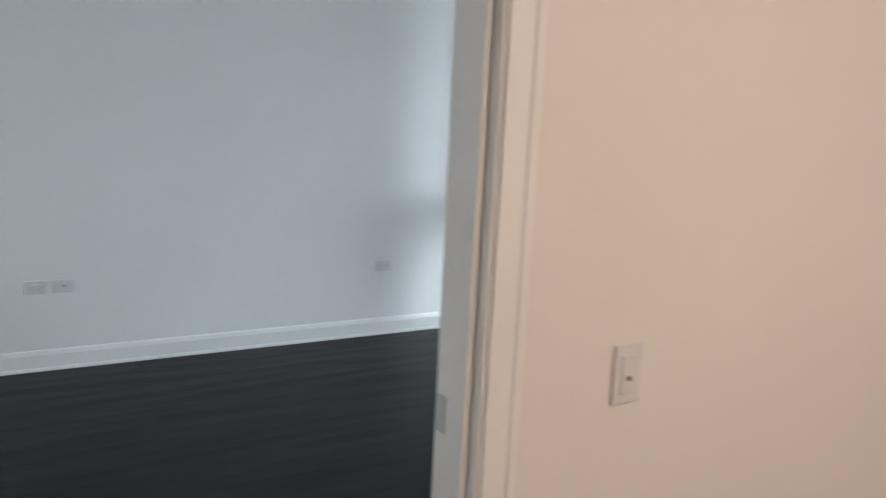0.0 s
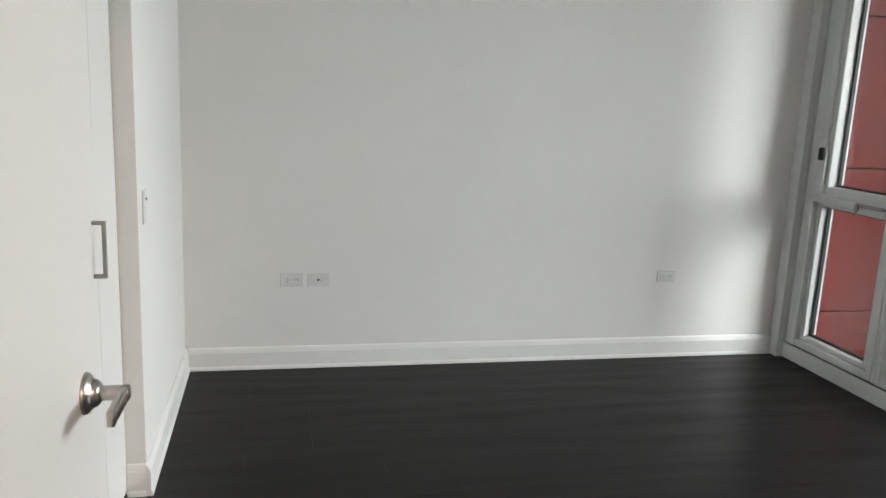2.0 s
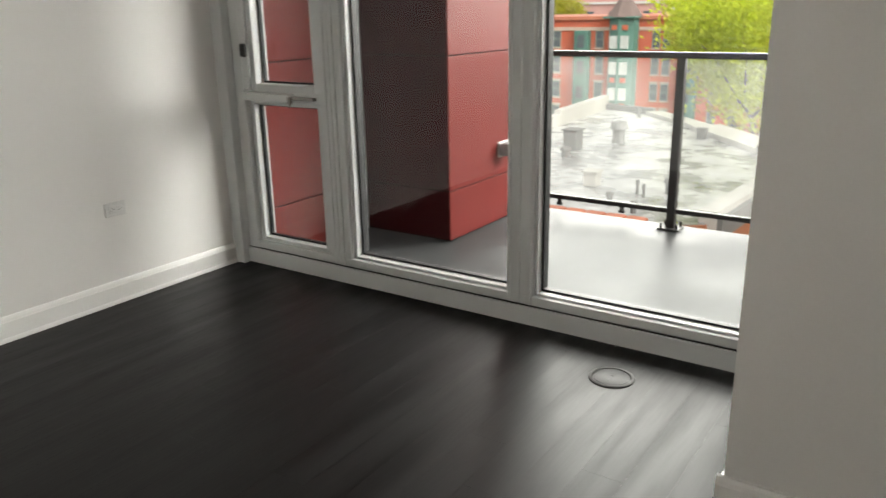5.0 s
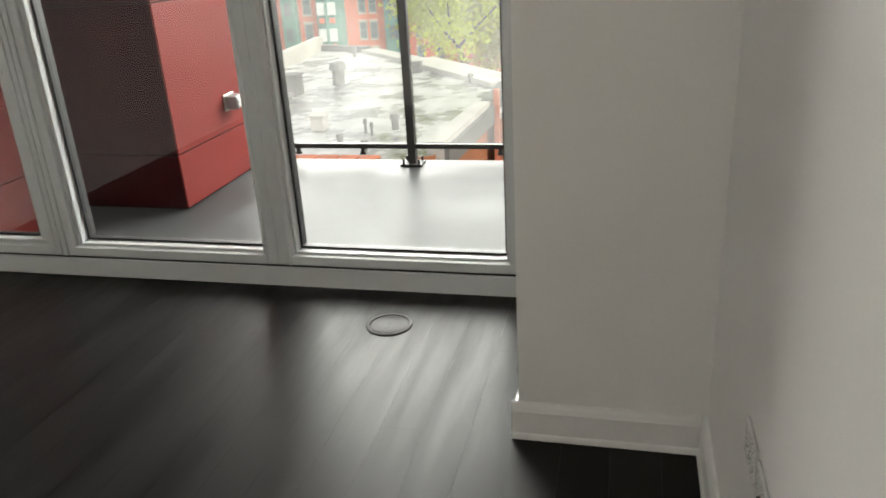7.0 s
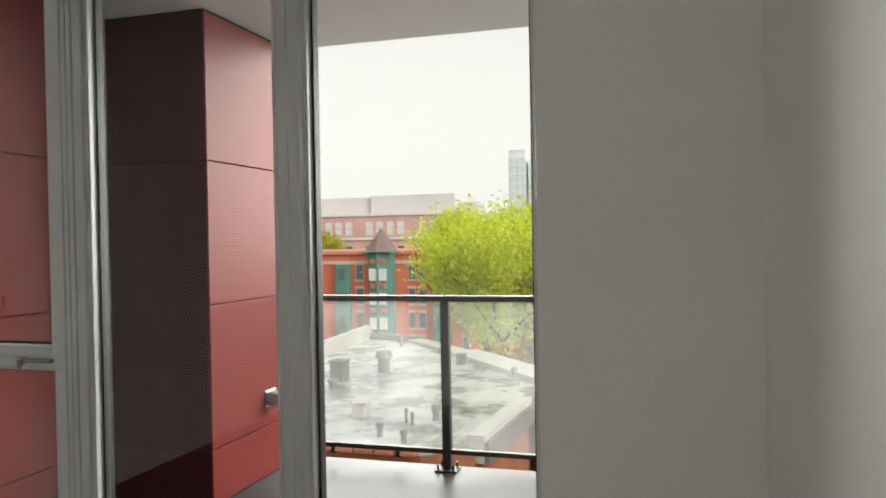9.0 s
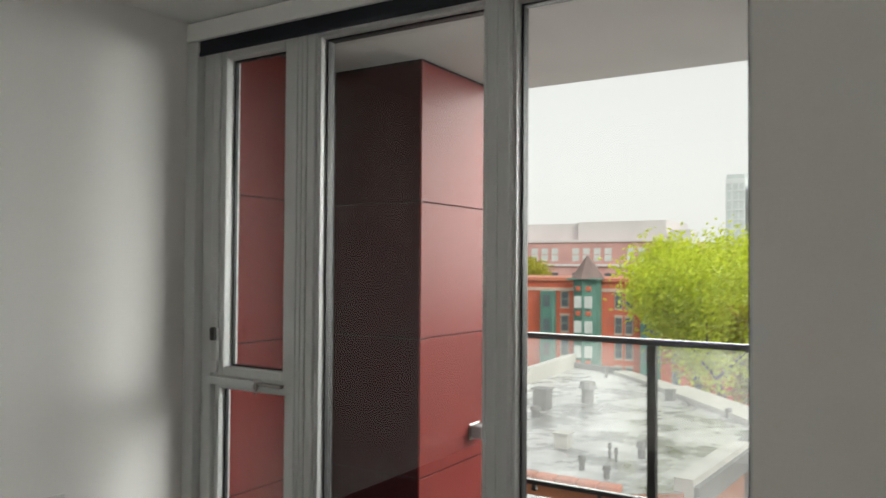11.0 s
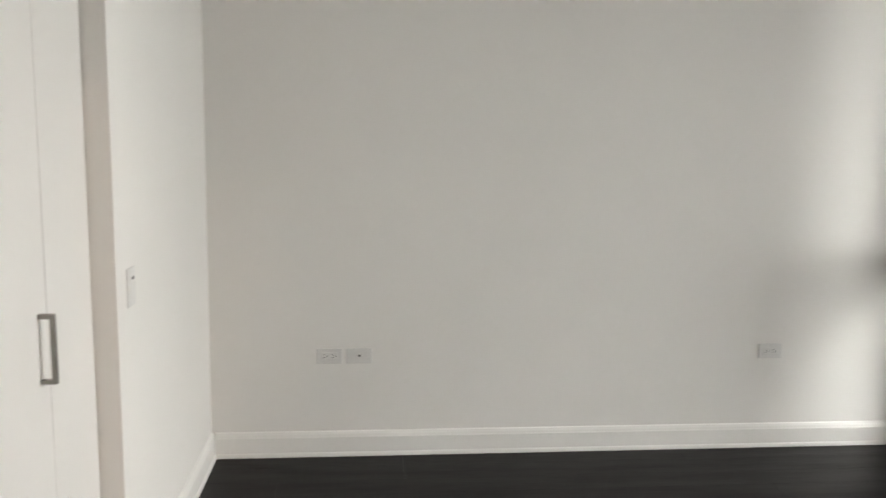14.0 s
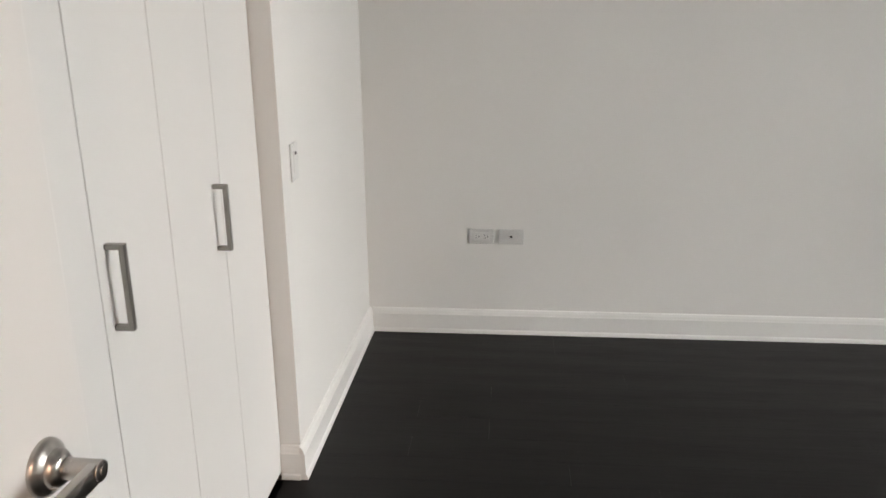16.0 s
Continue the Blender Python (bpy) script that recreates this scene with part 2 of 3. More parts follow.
def mesh_of(name, bm, mat, smooth=False):
    if len(bm.faces) > 1:
        bmesh.ops.recalc_face_normals(bm, faces=bm.faces)
    me = bpy.data.meshes.new(name)
    bm.to_mesh(me)
    bm.free()
    me.materials.append(mat)
    if smooth:
        for p in me.polygons:
            p.use_smooth = True
        me.set_sharp_from_angle(angle=radians(35))
    return me


def part(name, bm, mat, parent=None, label="", smooth=False):
    ob = new(name, mesh_of(name, bm, mat, smooth))
    if parent:
        ob.parent = parent
        ob.matrix_parent_inverse = Matrix.Translation(-parent.location) if parent.type == "EMPTY" else Matrix.Identity(4)
    if label:
        ob["label"] = label
    return ob


def thing(name, base, label, category, group="", kind=""):
    ob = new(name)
    ob.empty_display_size = 0.1
    ob.location = base
    return tagged(ob, label, category, group, kind)


def structure(name, bm, mat, label, category):
    return tagged(part(name, bm, mat), label, category, kind="structure")


# ---- the room: metres, x towards the windows, y towards the back wall ----
CEILING = 2.66
SOUTH, HALLF = -3.285, -3.405      # room face and hall face of the door wall
JAMB_L, JAMB_R, HEAD = 0.08, 0.882, 2.06
STUB_Y, CLOSET_X, CLOSET_END = -1.15, -0.06, -2.27
PIER_X, PIER_Y = 2.293, -2.803
WIN_X, GLASS_X = 3.13, 3.22

structure("wall_north", solid(-0.75, 3.28, 0.0, 0.15, 0, CEILING), PAINT, "white painted back wall with soft window light", "wall")
structure("wall_west", solid(-0.75, 0.0, STUB_Y, 0.0, 0, CEILING), PAINT, "white painted wall beside the built-in closet", "wall")
bm = bmesh.new()
box(bm, -0.75, 0.0, CLOSET_END - 0.006, STUB_Y, 2.42, CEILING)
box(bm, -0.75, 0.0, SOUTH, CLOSET_END - 0.006, 0, CEILING)
box(bm, -0.75, -0.7, CLOSET_END - 0.006, STUB_Y, 0, 2.42)
structure("wall_closet", bm, PAINT, "white painted wall round the closet opening", "wall")
bm = bmesh.new()
box(bm, -0.75, JAMB_L - 0.02, HALLF + 0.004, SOUTH, 0, CEILING)
box(bm, JAMB_R + 0.02, 3.28, HALLF + 0.004, SOUTH, 0, CEILING)
box(bm, JAMB_L - 0.02, JAMB_R + 0.02, HALLF + 0.004, SOUTH, HEAD + 0.02, CEILING)
structure("wall_south", bm, PAINT, "white painted wall with the bedroom doorway", "wall")
structure("wall_pier", solid(PIER_X, 3.28, SOUTH, PIER_Y, 0, CEILING), PAINT, "white painted pier standing beside the windows", "wall")
structure("ceiling", solid(-1.3, 3.28, -6.2, 0.15, CEILING, 2.8), CEIL, "plain white painted ceiling", "ceiling")

# the hall outside the doorway
bm = bmesh.new()
box(bm, -1.2, JAMB_L - 0.02, HALLF, HALLF + 0.004, 0, CEILING)
box(bm, JAMB_R + 0.02, 2.2, HALLF, HALLF + 0.004, 0, CEILING)
box(bm, JAMB_L - 0.02, JAMB_R + 0.02, HALLF, HALLF + 0.004, HEAD + 0.02, CEILING)
box(bm, 2.2, 2.3, -6.1, HALLF, 0, CEILING)
box(bm, -1.3, -1.2, -6.1, HALLF, 0, CEILING)
box(bm, -1.3, 2.3, -6.2, -6.1, 0, CEILING)
structure("wall_hall", bm, HALL, "warm white hall walls lit by a warm lamp", "wall")

# ---- doorway lining, stops, casing ----
bm = bmesh.new()
for x0, x1 in ((JAMB_L - 0.02, JAMB_L), (JAMB_R, JAMB_R + 0.02)):
    box(bm, x0, x1, HALLF - 0.003, SOUTH + 0.003, 0, HEAD, 0.002)
box(bm, JAMB_L - 0.02, JAMB_R + 0.02, HALLF - 0.003, SOUTH + 0.003, HEAD, HEAD + 0.02, 0.002)
lining = structure("door_frame", bm, TRIM, "white enamelled doorway lining with stops", "door frame")
for x0, x1, z0, z1 in ((JAMB_L, JAMB_L + 0.012, 0, HEAD), (JAMB_R - 0.012, JAMB_R, 0, HEAD)):
    part("door_stop", solid(x0, x1, HALLF + 0.02, HALLF + 0.06, z0, z1, 0.002), TRIM, lining)
part("door_stop", solid(JAMB_L + 0.012, JAMB_R - 0.012, HALLF + 0.02, HALLF + 0.06, HEAD - 0.012, HEAD, 0.002), TRIM, lining)
part("strike_plate", solid(JAMB_R - 0.0015, JAMB_R + 0.001, SOUTH - 0.030, SOUTH - 0.002, 0.885, 0.945, 0.0006), STEEL, lining, "satin nickel strike plate")


def casing(x0, x1, z0, z1, y, way, name="casing"):
    """A moulded strip of door casing: a flat with a thicker back band."""
    b = bmesh.new()
    box(b, x0, x1, min(y, y + way * 0.006), max(y, y + way * 0.006), z0, z1, 0.002)
    if z1 - z0 > x1 - x0:
        o = x1 - 0.018 if x0 > 0.4 else x0
        box(b, o, o + 0.018, min(y, y + way * 0.009), max(y, y + way * 0.009), z0, z1, 0.003)
    else:
        box(b, x0, x1, min(y, y + way * 0.009), max(y, y + way * 0.009), z1 - 0.018, z1, 0.003)
    return part(name, b, TRIM, lining)


for y, way in ((HALLF - 0.003, -1), (SOUTH + 0.003, 1)):
    casing(JAMB_R + 0.006, JAMB_R + 0.066, 0, HEAD + 0.006, y, way)
    casing(JAMB_L - 0.066, JAMB_L - 0.006, 0, HEAD + 0.006, y, way)
    casing(JAMB_L - 0.066, JAMB_R + 0.066, HEAD + 0.006, HEAD + 0.066, y, way)

# ---- baseboards ----
BASE = ((0, 0), (0.022, 0), (0.022, 0.006), (0.0195, 0.014), (0.0158, 0.0185), (0.0155, 0.083), (0.0135, 0.088), (0.0115, 0.096), (0.007, 0.105), (0, 0.108))


def baseboard(p0, p1, out):
    b = extrude_profile(bmesh.new(), p0, p1, out, BASE)
    return tagged(part("baseboard", b, TRIM), "white moulded baseboard along the wall", "baseboard", kind="structure")


baseboard((0.017, 0, 0), (3.093, 0, 0), (0, -1, 0))
baseboard((0, 0, 0), (0, STUB_Y - 0.017, 0), (1, 0, 0))
baseboard((-0.058, STUB_Y, 0), (0, STUB_Y, 0), (0, -1, 0))
baseboard((0, CLOSET_END - 0.01, 0), (0, SOUTH + 0.017, 0), (1, 0, 0))
baseboard((JAMB_R + 0.068, SOUTH, 0), (PIER_X, SOUTH, 0), (0, 1, 0))
baseboard((PIER_X, SOUTH + 0.017, 0), (PIER_X, PIER_Y + 0.017, 0), (-1, 0, 0))
baseboard((PIER_X, PIER_Y, 0), (3.128, PIER_Y, 0), (0, 1, 0))
baseboard((JAMB_R + 0.068, HALLF, 0), (2.2, HALLF, 0), (0, -1, 0))
baseboard((-1.2, HALLF, 0), (JAMB_L - 0.068, HALLF, 0), (0, -1, 0))

# ---- closet doors ----
fold = (CLOSET_END - STUB_Y + 0.008) / 4


def closet_door(first, pull_y, label):
    y0 = STUB_Y - 0.004 + first * fold
    d = thing("closet_door", (CLOSET_X, y0, 0.02), label, "closet door", "bifold closet doors")
    for k in range(2):
        a = y0 + k * fold
        part("panel", solid(CLOSET_X - 0.03, CLOSET_X, a + fold + 0.0014, a - 0.0014, 0.022, 2.405, 0.0015, 2), DOORP, d)
    b = bmesh.new()
    bar = CLOSET_X + 0.034
    box(b, bar - 0.010, bar, pull_y - 0.006, pull_y + 0.006, 0.808, 0.962, 0.001)
    for z in (0.808, 0.952):
        box(b, CLOSET_X, bar - 0.009, pull_y - 0.006, pull_y + 0.006, z, z + 0.010, 0.001)
    part("pull", b, PULLM, d, "slim rectangular brushed nickel pull")
    end = y0 - 0.012 if first == 0 else y0 + 2 * fold + 0.012
    b = solid(CLOSET_X - 0.026, CLOSET_X + 0.004, end - 0.010, end + 0.010, 0.0, 0.006, 0.001)
    tube(b, (CLOSET_X - 0.012, end, 0.004), (CLOSET_X - 0.012, end, 0.024), 0.005, n=12)
    part("floor_pivot", b, PULLM, d, "small metal floor pivot bracket")
    return d


closet_door(0, STUB_Y - 0.004 + fold - 0.047, "closed white flat bifold closet door next to the wall corner")
closet_door(2, STUB_Y - 0.004 + 3 * fold + 0.033, "closed white flat bifold closet door behind the open room door")

# ---- the open room door ----
hinge, tip = Vector((0.122, -3.262, 0)), Vector((0.138, -2.39, 0))
along = (tip - hinge).normalized()
WIDTH = (tip - hinge).length
door = thing("room_door", (0, 0, 0), "open white flush room door standing in front of the closet", "door")
# local frame: x away from the hinge, y out of the seen face
L = Matrix.Translation(hinge) @ Matrix(((along.x, along.y, 0, 0), (along.y, -along.x, 0, 0), (0, 0, 1, 0), (0, 0, 0, 1)))


def door_part(name, bm, mat, label="", smooth=False, parent=None):
    bmesh.ops.transform(bm, matrix=L, verts=bm.verts)
    return part(name, bm, mat, parent or door, label, smooth)


door_part("leaf", solid(0, WIDTH, -0.042, 0, 0.012, 2.045, 0.002, 2), DOORP)
ROSE_Z = 0.876
ROSE_X = (Vector((0.138, -2.471, 0)) - hinge).dot(along)
for side in (1, -1):
    base = 0.0 if side > 0 else -0.042
    b = bmesh.new()
    m = Matrix.Translation((ROSE_X, base, ROSE_Z)) @ Matrix.Rotation(radians(-90 * side), 4, "X")
    lathe(b, ((0.031, 0.0), (0.031, 0.003), (0.0295, 0.006), (0.025, 0.009), (0.021, 0.012), (0.020, 0.017), (0.0165, 0.021), (0.0125, 0.0235)), m, 36)
    rose = door_part("rose", b, STEEL, "round stepped satin nickel rose", True)
    b = bmesh.new()
    tube(b, (ROSE_X, base + side * 0.022, ROSE_Z), (ROSE_X, base + side * 0.062, ROSE_Z), 0.0115, n=24, bevel=0.001)
    tube(b, (ROSE_X, base + side * 0.0618, ROSE_Z), (ROSE_X, base + side * 0.0632, ROSE_Z), 0.0045, n=16)
    y0, y1 = sorted((base + side * 0.050, base + side * 0.0605))
    box(b, ROSE_X - 0.098, ROSE_X + 0.004, y0, y1, ROSE_Z - 0.0115, ROSE_Z + 0.0105, 0.0015, 2)
    door_part("lever", b, STEEL, "flat satin nickel lever handle", True)
door_part("latch_plate", solid(WIDTH - 0.001, WIDTH + 0.0012, -0.034, -0.008, ROSE_Z - 0.028, ROSE_Z + 0.028, 0.0005), STEEL, "satin nickel latch plate")
for z in (0.25, 1.03, 1.83):
    b = tube(bmesh.new(), (-0.004, 0.004, z - 0.045), (-0.004, 0.004, z + 0.045), 0.006, n=14)
    door_part("hinge", b, STEEL, "satin nickel butt hinge", True)


# ---- wall plates ----
def wall_plate(name, m, kind, label, category, w=0.106, h=0.066):
    """Plate in the local xy plane, z out of the wall."""
    o = thing(name, m.translation, label, category, "wall plates")

    def sub(n, b, mat, lab="", parent=None):
        bmesh.ops.transform(b, matrix=m, verts=b.verts)
        return part(n, b, mat, parent or o, lab)

    sub("cover_plate", solid(-w / 2, w / 2, -h / 2, h / 2, 0, 0.006, 0.0022, 2), PLASTIC)
    if kind == "blank":
        b = tube(bmesh.new(), (0, 0, 0.005), (0, 0, 0.011), 0.0040, n=6)
        tube(b, (0, 0, 0.004), (0, 0, 0.0072), 0.0055, n=16)
        sub("coax_socket", b, DARKSLOT, "dark threaded socket")
    elif kind == "outlet":
        sub("receptacle", solid(-0.034, 0.034, -0.0168, 0.0168, 0.004, 0.0078, 0.0012), PLASTIC)
        for s in (-0.018, 0.018):
            b = bmesh.new()
            box(b, s - 0.007, s - 0.0005, 0.0048, 0.0068, 0.0070, 0.0081)
            box(b, s - 0.007, s + 0.0010, -0.0068, -0.0048, 0.0070, 0.0081)
            tube(b, (s + 0.0085, 0, 0.0070), (s + 0.0085, 0, 0.0081), 0.0026, n=10)
            sub("slots", b, DARKSLOT, "dark plug slots")
    elif kind == "switch":
        sub("rocker", solid(-0.033, 0.033, -0.0165, 0.0165, 0.004, 0.0085, 0.0015), PLASTIC)
        b = solid(-0.010, -0.002, -0.0035, 0.0035, 0.008, 0.012, 0.001)
        sub("slider", b, PULLM, "small grey slider")
    else:
        sub("socket", solid(-0.033, 0.033, -0.0165, 0.0165, 0.004, 0.0075, 0.0012), PLASTIC)
        b = solid(0.020, 0.029, -0.0045, 0.0045, 0.007, 0.0105, 0.001)
        sub("button", b, DARKSLOT, "small dark button")
    return o


NORTH_FACE = Matrix(((1, 0, 0, 0), (0, 0, -1, 0), (0, 1, 0, 0), (0, 0, 0, 1)))
wall_plate("power_outlet", Matrix.Translation((0.489, 0, 0.436)) @ NORTH_FACE, "outlet", "white horizontal power outlet paired with a cable plate", "outlet")
wall_plate("cable_plate", Matrix.Translation((0.614, 0, 0.436)) @ NORTH_FACE, "blank", "white horizontal cable plate with one dark socket", "wall plate")
wall_plate("power_outlet", Matrix.Translation((2.429, 0, 0.443)) @ NORTH_FACE, "outlet", "white horizontal power outlet alone near the window corner", "outlet")
WEST_FACE = Matrix(((0, 0, 1, 0), (0, 1, 0, 0), (1, 0, 0, 0), (0, 0, 0, 1)))
wall_plate("wall_control", Matrix.Translation((0, -1.037, 0.935)) @ WEST_FACE, "button", "white upright control plate with a small dark button", "wall plate")
SOUTH_FACE = Matrix(((-1, 0, 0, 0), (0, 0, 1, 0), (0, 1, 0, 0), (0, 0, 0, 1)))
wall_plate("power_outlet", Matrix.Translation((1.70, SOUTH, 0.445)) @ SOUTH_FACE, "outlet", "white horizontal power outlet on the wall beside the pier", "outlet")
wall_plate("cable_plate", Matrix.Translation((1.575, SOUTH, 0.445)) @ SOUTH_FACE, "blank", "white cable plate on the wall beside the pier", "wall plate")
HALL_FACE = Matrix(((0, 1, 0, 0), (0, 0, -1, 0), (1, 0, 0, 0), (0, 0, 0, 1)))
wall_plate("light_switch", Matrix.Translation((1.165, HALLF, 0.977)) @ HALL_FACE, "switch", "white upright dimmer switch on the hall wall", "light switch", 0.100, 0.060)

# ---- window wall ----
window = thing("window_1", (WIN_X, -1.4, 0), "tall white framed window wall with a narrow opening light", "window", kind="structure")
PANES = ((-0.605, -0.215, 0.955, 2.470), (-0.632, -0.172, 0.148, 0.849), (-1.650, -0.810, 0.140, 2.488), (-2.640, -1.797, 0.138, 2.480))


def sheet(x, y0, y1, z0, z1):
    """One face of clear glass, facing the room."""
    b = bmesh.new()
    b.faces.new([b.verts.new(v) for v in ((x, y0, z0), (x, y0, z1), (x, y1, z1), (x, y1, z0))])
    return b


def ring(y0, y1, z0, z1, w, xa, xb, bevel=0.0):
    """A rectangular frame round an opening; w: its width left, right, below, above."""
    b = bmesh.new()
    wl_, wr, wb, wt = w
    box(b, xa, xb, y0 - wl_, y0, z0 - wb, z1 + wt, bevel)
    box(b, xa, xb, y1, y1 + wr, z0 - wb, z1 + wt, bevel)
    box(b, xa, xb, y0, y1, z0 - wb, z0, bevel)
    box(b, xa, xb, y0, y1, z1, z1 + wt, bevel)
    return b


for k, (y0, y1, z0, z1) in enumerate(PANES):
    g = part("pane", sheet(GLASS_X, y0 - 0.004, y1 + 0.004, z0 - 0.004, z1 + 0.004), GLASS, window, "clear window pane")
    g.visible_shadow = False
    part("gasket", ring(y0 + 0.010, y1 - 0.010, z0 + 0.009, z1 - 0.009, (0.015,) * 4, GLASS_X - 0.008, GLASS_X + (0.034 if y1 - y0 > 0.5 else 0.010)), GASKET, window, "black rubber glazing gasket")
    part("glazing_bead", ring(y0, y1, z0, z1, (0.016,) * 4, GLASS_X - 0.024, GLASS_X + 0.03, 0.003), FRAME, window)
# the opening light has a deeper sash; the fixed lights a second, lower step
part("sash", ring(-0.605, -0.215, 0.955, 2.470, (0.048, 0.042, 0.040, 0.045), 3.158, 3.206, 0.004), FRAME, window, "white opening sash")
part("inner_frame", ring(-0.632, -0.172, 0.148, 0.849, (0.024, 0.030, 0.022, 0.03), 3.172, 3.206, 0.003), FRAME, window)
part("inner_frame", ring(-1.650, -0.810, 0.140, 2.488, (0.014, 0.030, 0.024, 0.02), 3.172, 3.206, 0.003), FRAME, window)
part("inner_frame", ring(-2.640, -1.797, 0.138, 2.480, (0.030, 0.014, 0.024, 0.02), 3.172, 3.206, 0.003), FRAME, window)
for y0, y1, x0 in ((-0.075, -0.0005, WIN_X), (-0.142, -0.075, 3.143), (-0.790, -0.655, 3.150), (-1.786, -1.662, 3.150), (-2.80, -2.655, 3.150)):
    part("mullion", solid(x0, 3.268, y0, y1, 0.085, 2.60, 0.004, 2), FRAME, window)
part("jamb_post", solid(3.094, 3.131, -0.074, -0.0008, 0.001, 2.56, 0.003, 2), FRAME, window)
for ridge_y in (-1.676, -1.722, -0.688, -0.716, -2.70):
    part("mullion_ridge", solid(3.143, 3.152, ridge_y - 0.005, ridge_y + 0.005, 0.09, 2.598, 0.002), FRAME, window)
part("mullion_ridge", solid(3.138, 3.152, -0.752, -0.730, 0.09, 2.598, 0.004, 2), FRAME, window)
part("mullion_ridge", solid(3.138, 3.152, -1.782, -1.764, 0.09, 2.598, 0.004, 2), FRAME, window)
part("mullion_reveal", solid(3.175, 3.262, -0.656, -0.604, 0.085, 2.60, 0.003), FRAME, window)
part("transom", solid(3.160, 3.266, -0.657, -0.141, 0.868, 0.918, 0.004, 2), FRAME, window)
part("bottom_rail", solid(3.148, 3.268, -2.80, -0.002, 0.088, 0.127, 0.004, 2), FRAME, window)
part("head", solid(3.150, 3.268, -2.80, -0.002, 2.50, CEILING, 0.004), FRAME, window)
part("sill_base", solid(WIN_X, 3.268, -2.80, -0.001, 0.004, 0.084, 0.003, 2), FRAME, window, "white kick panel below the windows")
part("shadow_gap", solid(3.142, 3.262, -2.799, -0.003, 0.083, 0.089), GASKET, window, "thin dark joint")
part("frame_lip", solid(3.143, 3.160, -0.184, -0.140, 0.925, 2.59, 0.003), FRAME, window)
# latch and winder of the opening light
b = solid(3.134, 3.146, -0.200, -0.160, 0.985, 1.150, 0.006, 2)
latch = part("latch_plate", b, FRAME, window, "white oblong latch plate")
b = solid(3.114, 3.136, -0.199, -0.161, 1.085, 1.150, 0.009, 3)
part("latch_lock", b, RAILM, latch, "small dark sash lock")
b = solid(3.118, 3.162, -0.470, -0.150, 0.874, 0.912, 0.004, 2)
winder = part("operator_cover", b, FRAME, window, "white winder cover")
b = solid(3.122, 3.150, -0.628, -0.468, 0.888, 0.904, 0.003)
box(b, 3.108, 3.124, -0.492, -0.470, 0.872, 0.902, 0.003)
tube(b, (3.116, -0.482, 0.874), (3.116, -0.474, 0.850), 0.006, n=12)
part("crank", b, PULLM, winder, "grey metal crank arm")

# ---- roller blinds above the windows ----
pelmet = thing("blind_pelmet", (3.10, -1.4, 2.56), "white fascia board boxing in the roller blinds", "pelmet")
part("fascia", solid(3.085, 3.108, PIER_Y + 0.003, -0.004, 2.562, 2.652, 0.002), TRIM, pelmet)
part("fascia_lip", solid(3.108, 3.148, PIER_Y + 0.003, -0.004, 2.640, 2.652), TRIM, pelmet)
for y0, y1 in ((-1.722, -0.050), (PIER_Y + 0.01, -1.742)):
    blind = thing("roller_blind", (3.125, (y0 + y1) / 2, 2.5), "rolled-up navy blue roller blind under the fascia", "blind", "roller blinds")
    part("roll", tube(bmesh.new(), (3.128, y0, 2.600), (3.128, y1, 2.600), 0.019, n=24), BLIND, blind, smooth=True)
    part("fabric", solid(3.111, 3.114, y0, y1, 2.505, 2.600), BLIND, blind)
    part("hem_bar", solid(3.106, 3.119, y0, y1, 2.488, 2.510, 0.004, 2), BLIND, blind)

# ---- floor box ----
fb = thing("floor_box", (2.865, -2.262, 0), "round dark metal floor outlet cover set in the wood floor", "floor outlet")
FBM = material("floor_box_metal", (0.012, 0.011, 0.011), 0.45, spec=0.25, metal=0.0, vary=0.06, scale=20, grain=150, bump=0.02)
b = lathe(bmesh.new(), ((0.083, 0.0), (0.083, 0.003), (0.078, 0.006), (0.070, 0.006), (0.067, 0.003)), Matrix.Translation((2.865, -2.262, 0)), 48)
part("rim", b, RAILM, fb, "dark raised rim", True)
b = lathe(bmesh.new(), ((0.066, 0.001), (0.066, 0.0042), (0.064, 0.005), (0.02, 0.005)), Matrix.Translation((2.865, -2.262, 0)), 48)
part("lid", b, FBM, fb, "grey metal lid", True)
for s in (-0.022, 0.022):
    part("lid_slot", solid(2.862 + s - 0.012, 2.862 + s + 0.012, -2.266, -2.258, 0.0045, 0.0062, 0.0008), RAILM, fb)

# ---- balcony ----
DECK = -0.075
structure("balcony_floor", solid(3.268, 5.27, -4.2, 0.6, DECK - 0.25, DECK, 0.01), CONCRETE, "damp grey concrete balcony floor", "balcony")
structure("balcony_soffit", solid(3.268, 5.20, -4.2, 3.0, 2.655, 2.92), SOFFIT, "pale painted underside of the balcony above", "soffit")
structure("wall_outside", solid(3.28, 3.9, 0.0, 1.2, -16, 12), DARKCORE, "dark backing wall of the red facade", "wall")
# carried far along and up, out of view, to keep sky off the column
structure("wall_outside_south", solid(3.285, 3.40, -40, -2.81, -16, 14), REDPANEL, "red facade beside the window wall, extended unseen to block sky light", "wall")
# out of view, added to shut out southern light; dark to cut its bounce
structure("unseen_balcony_end", solid(3.401, 5.12, -3.05, -2.90, DECK, 2.655), DARKCORE, "unseen dark end wall added to block light from the south", "wall")
COL = (4.202, 5.10, -0.679, 0.0)
column = tagged(part("facade_column", solid(COL[0] + 0.012, COL[1], COL[2] + 0.012, COL[3], DECK, 2.655), DARKCORE), "square balcony column clad in glossy red panels", "column", kind="structure")
JOINTS = (-0.070, 0.239, 1.036, 1.825, 2.640)
RETURN_Y = -0.03
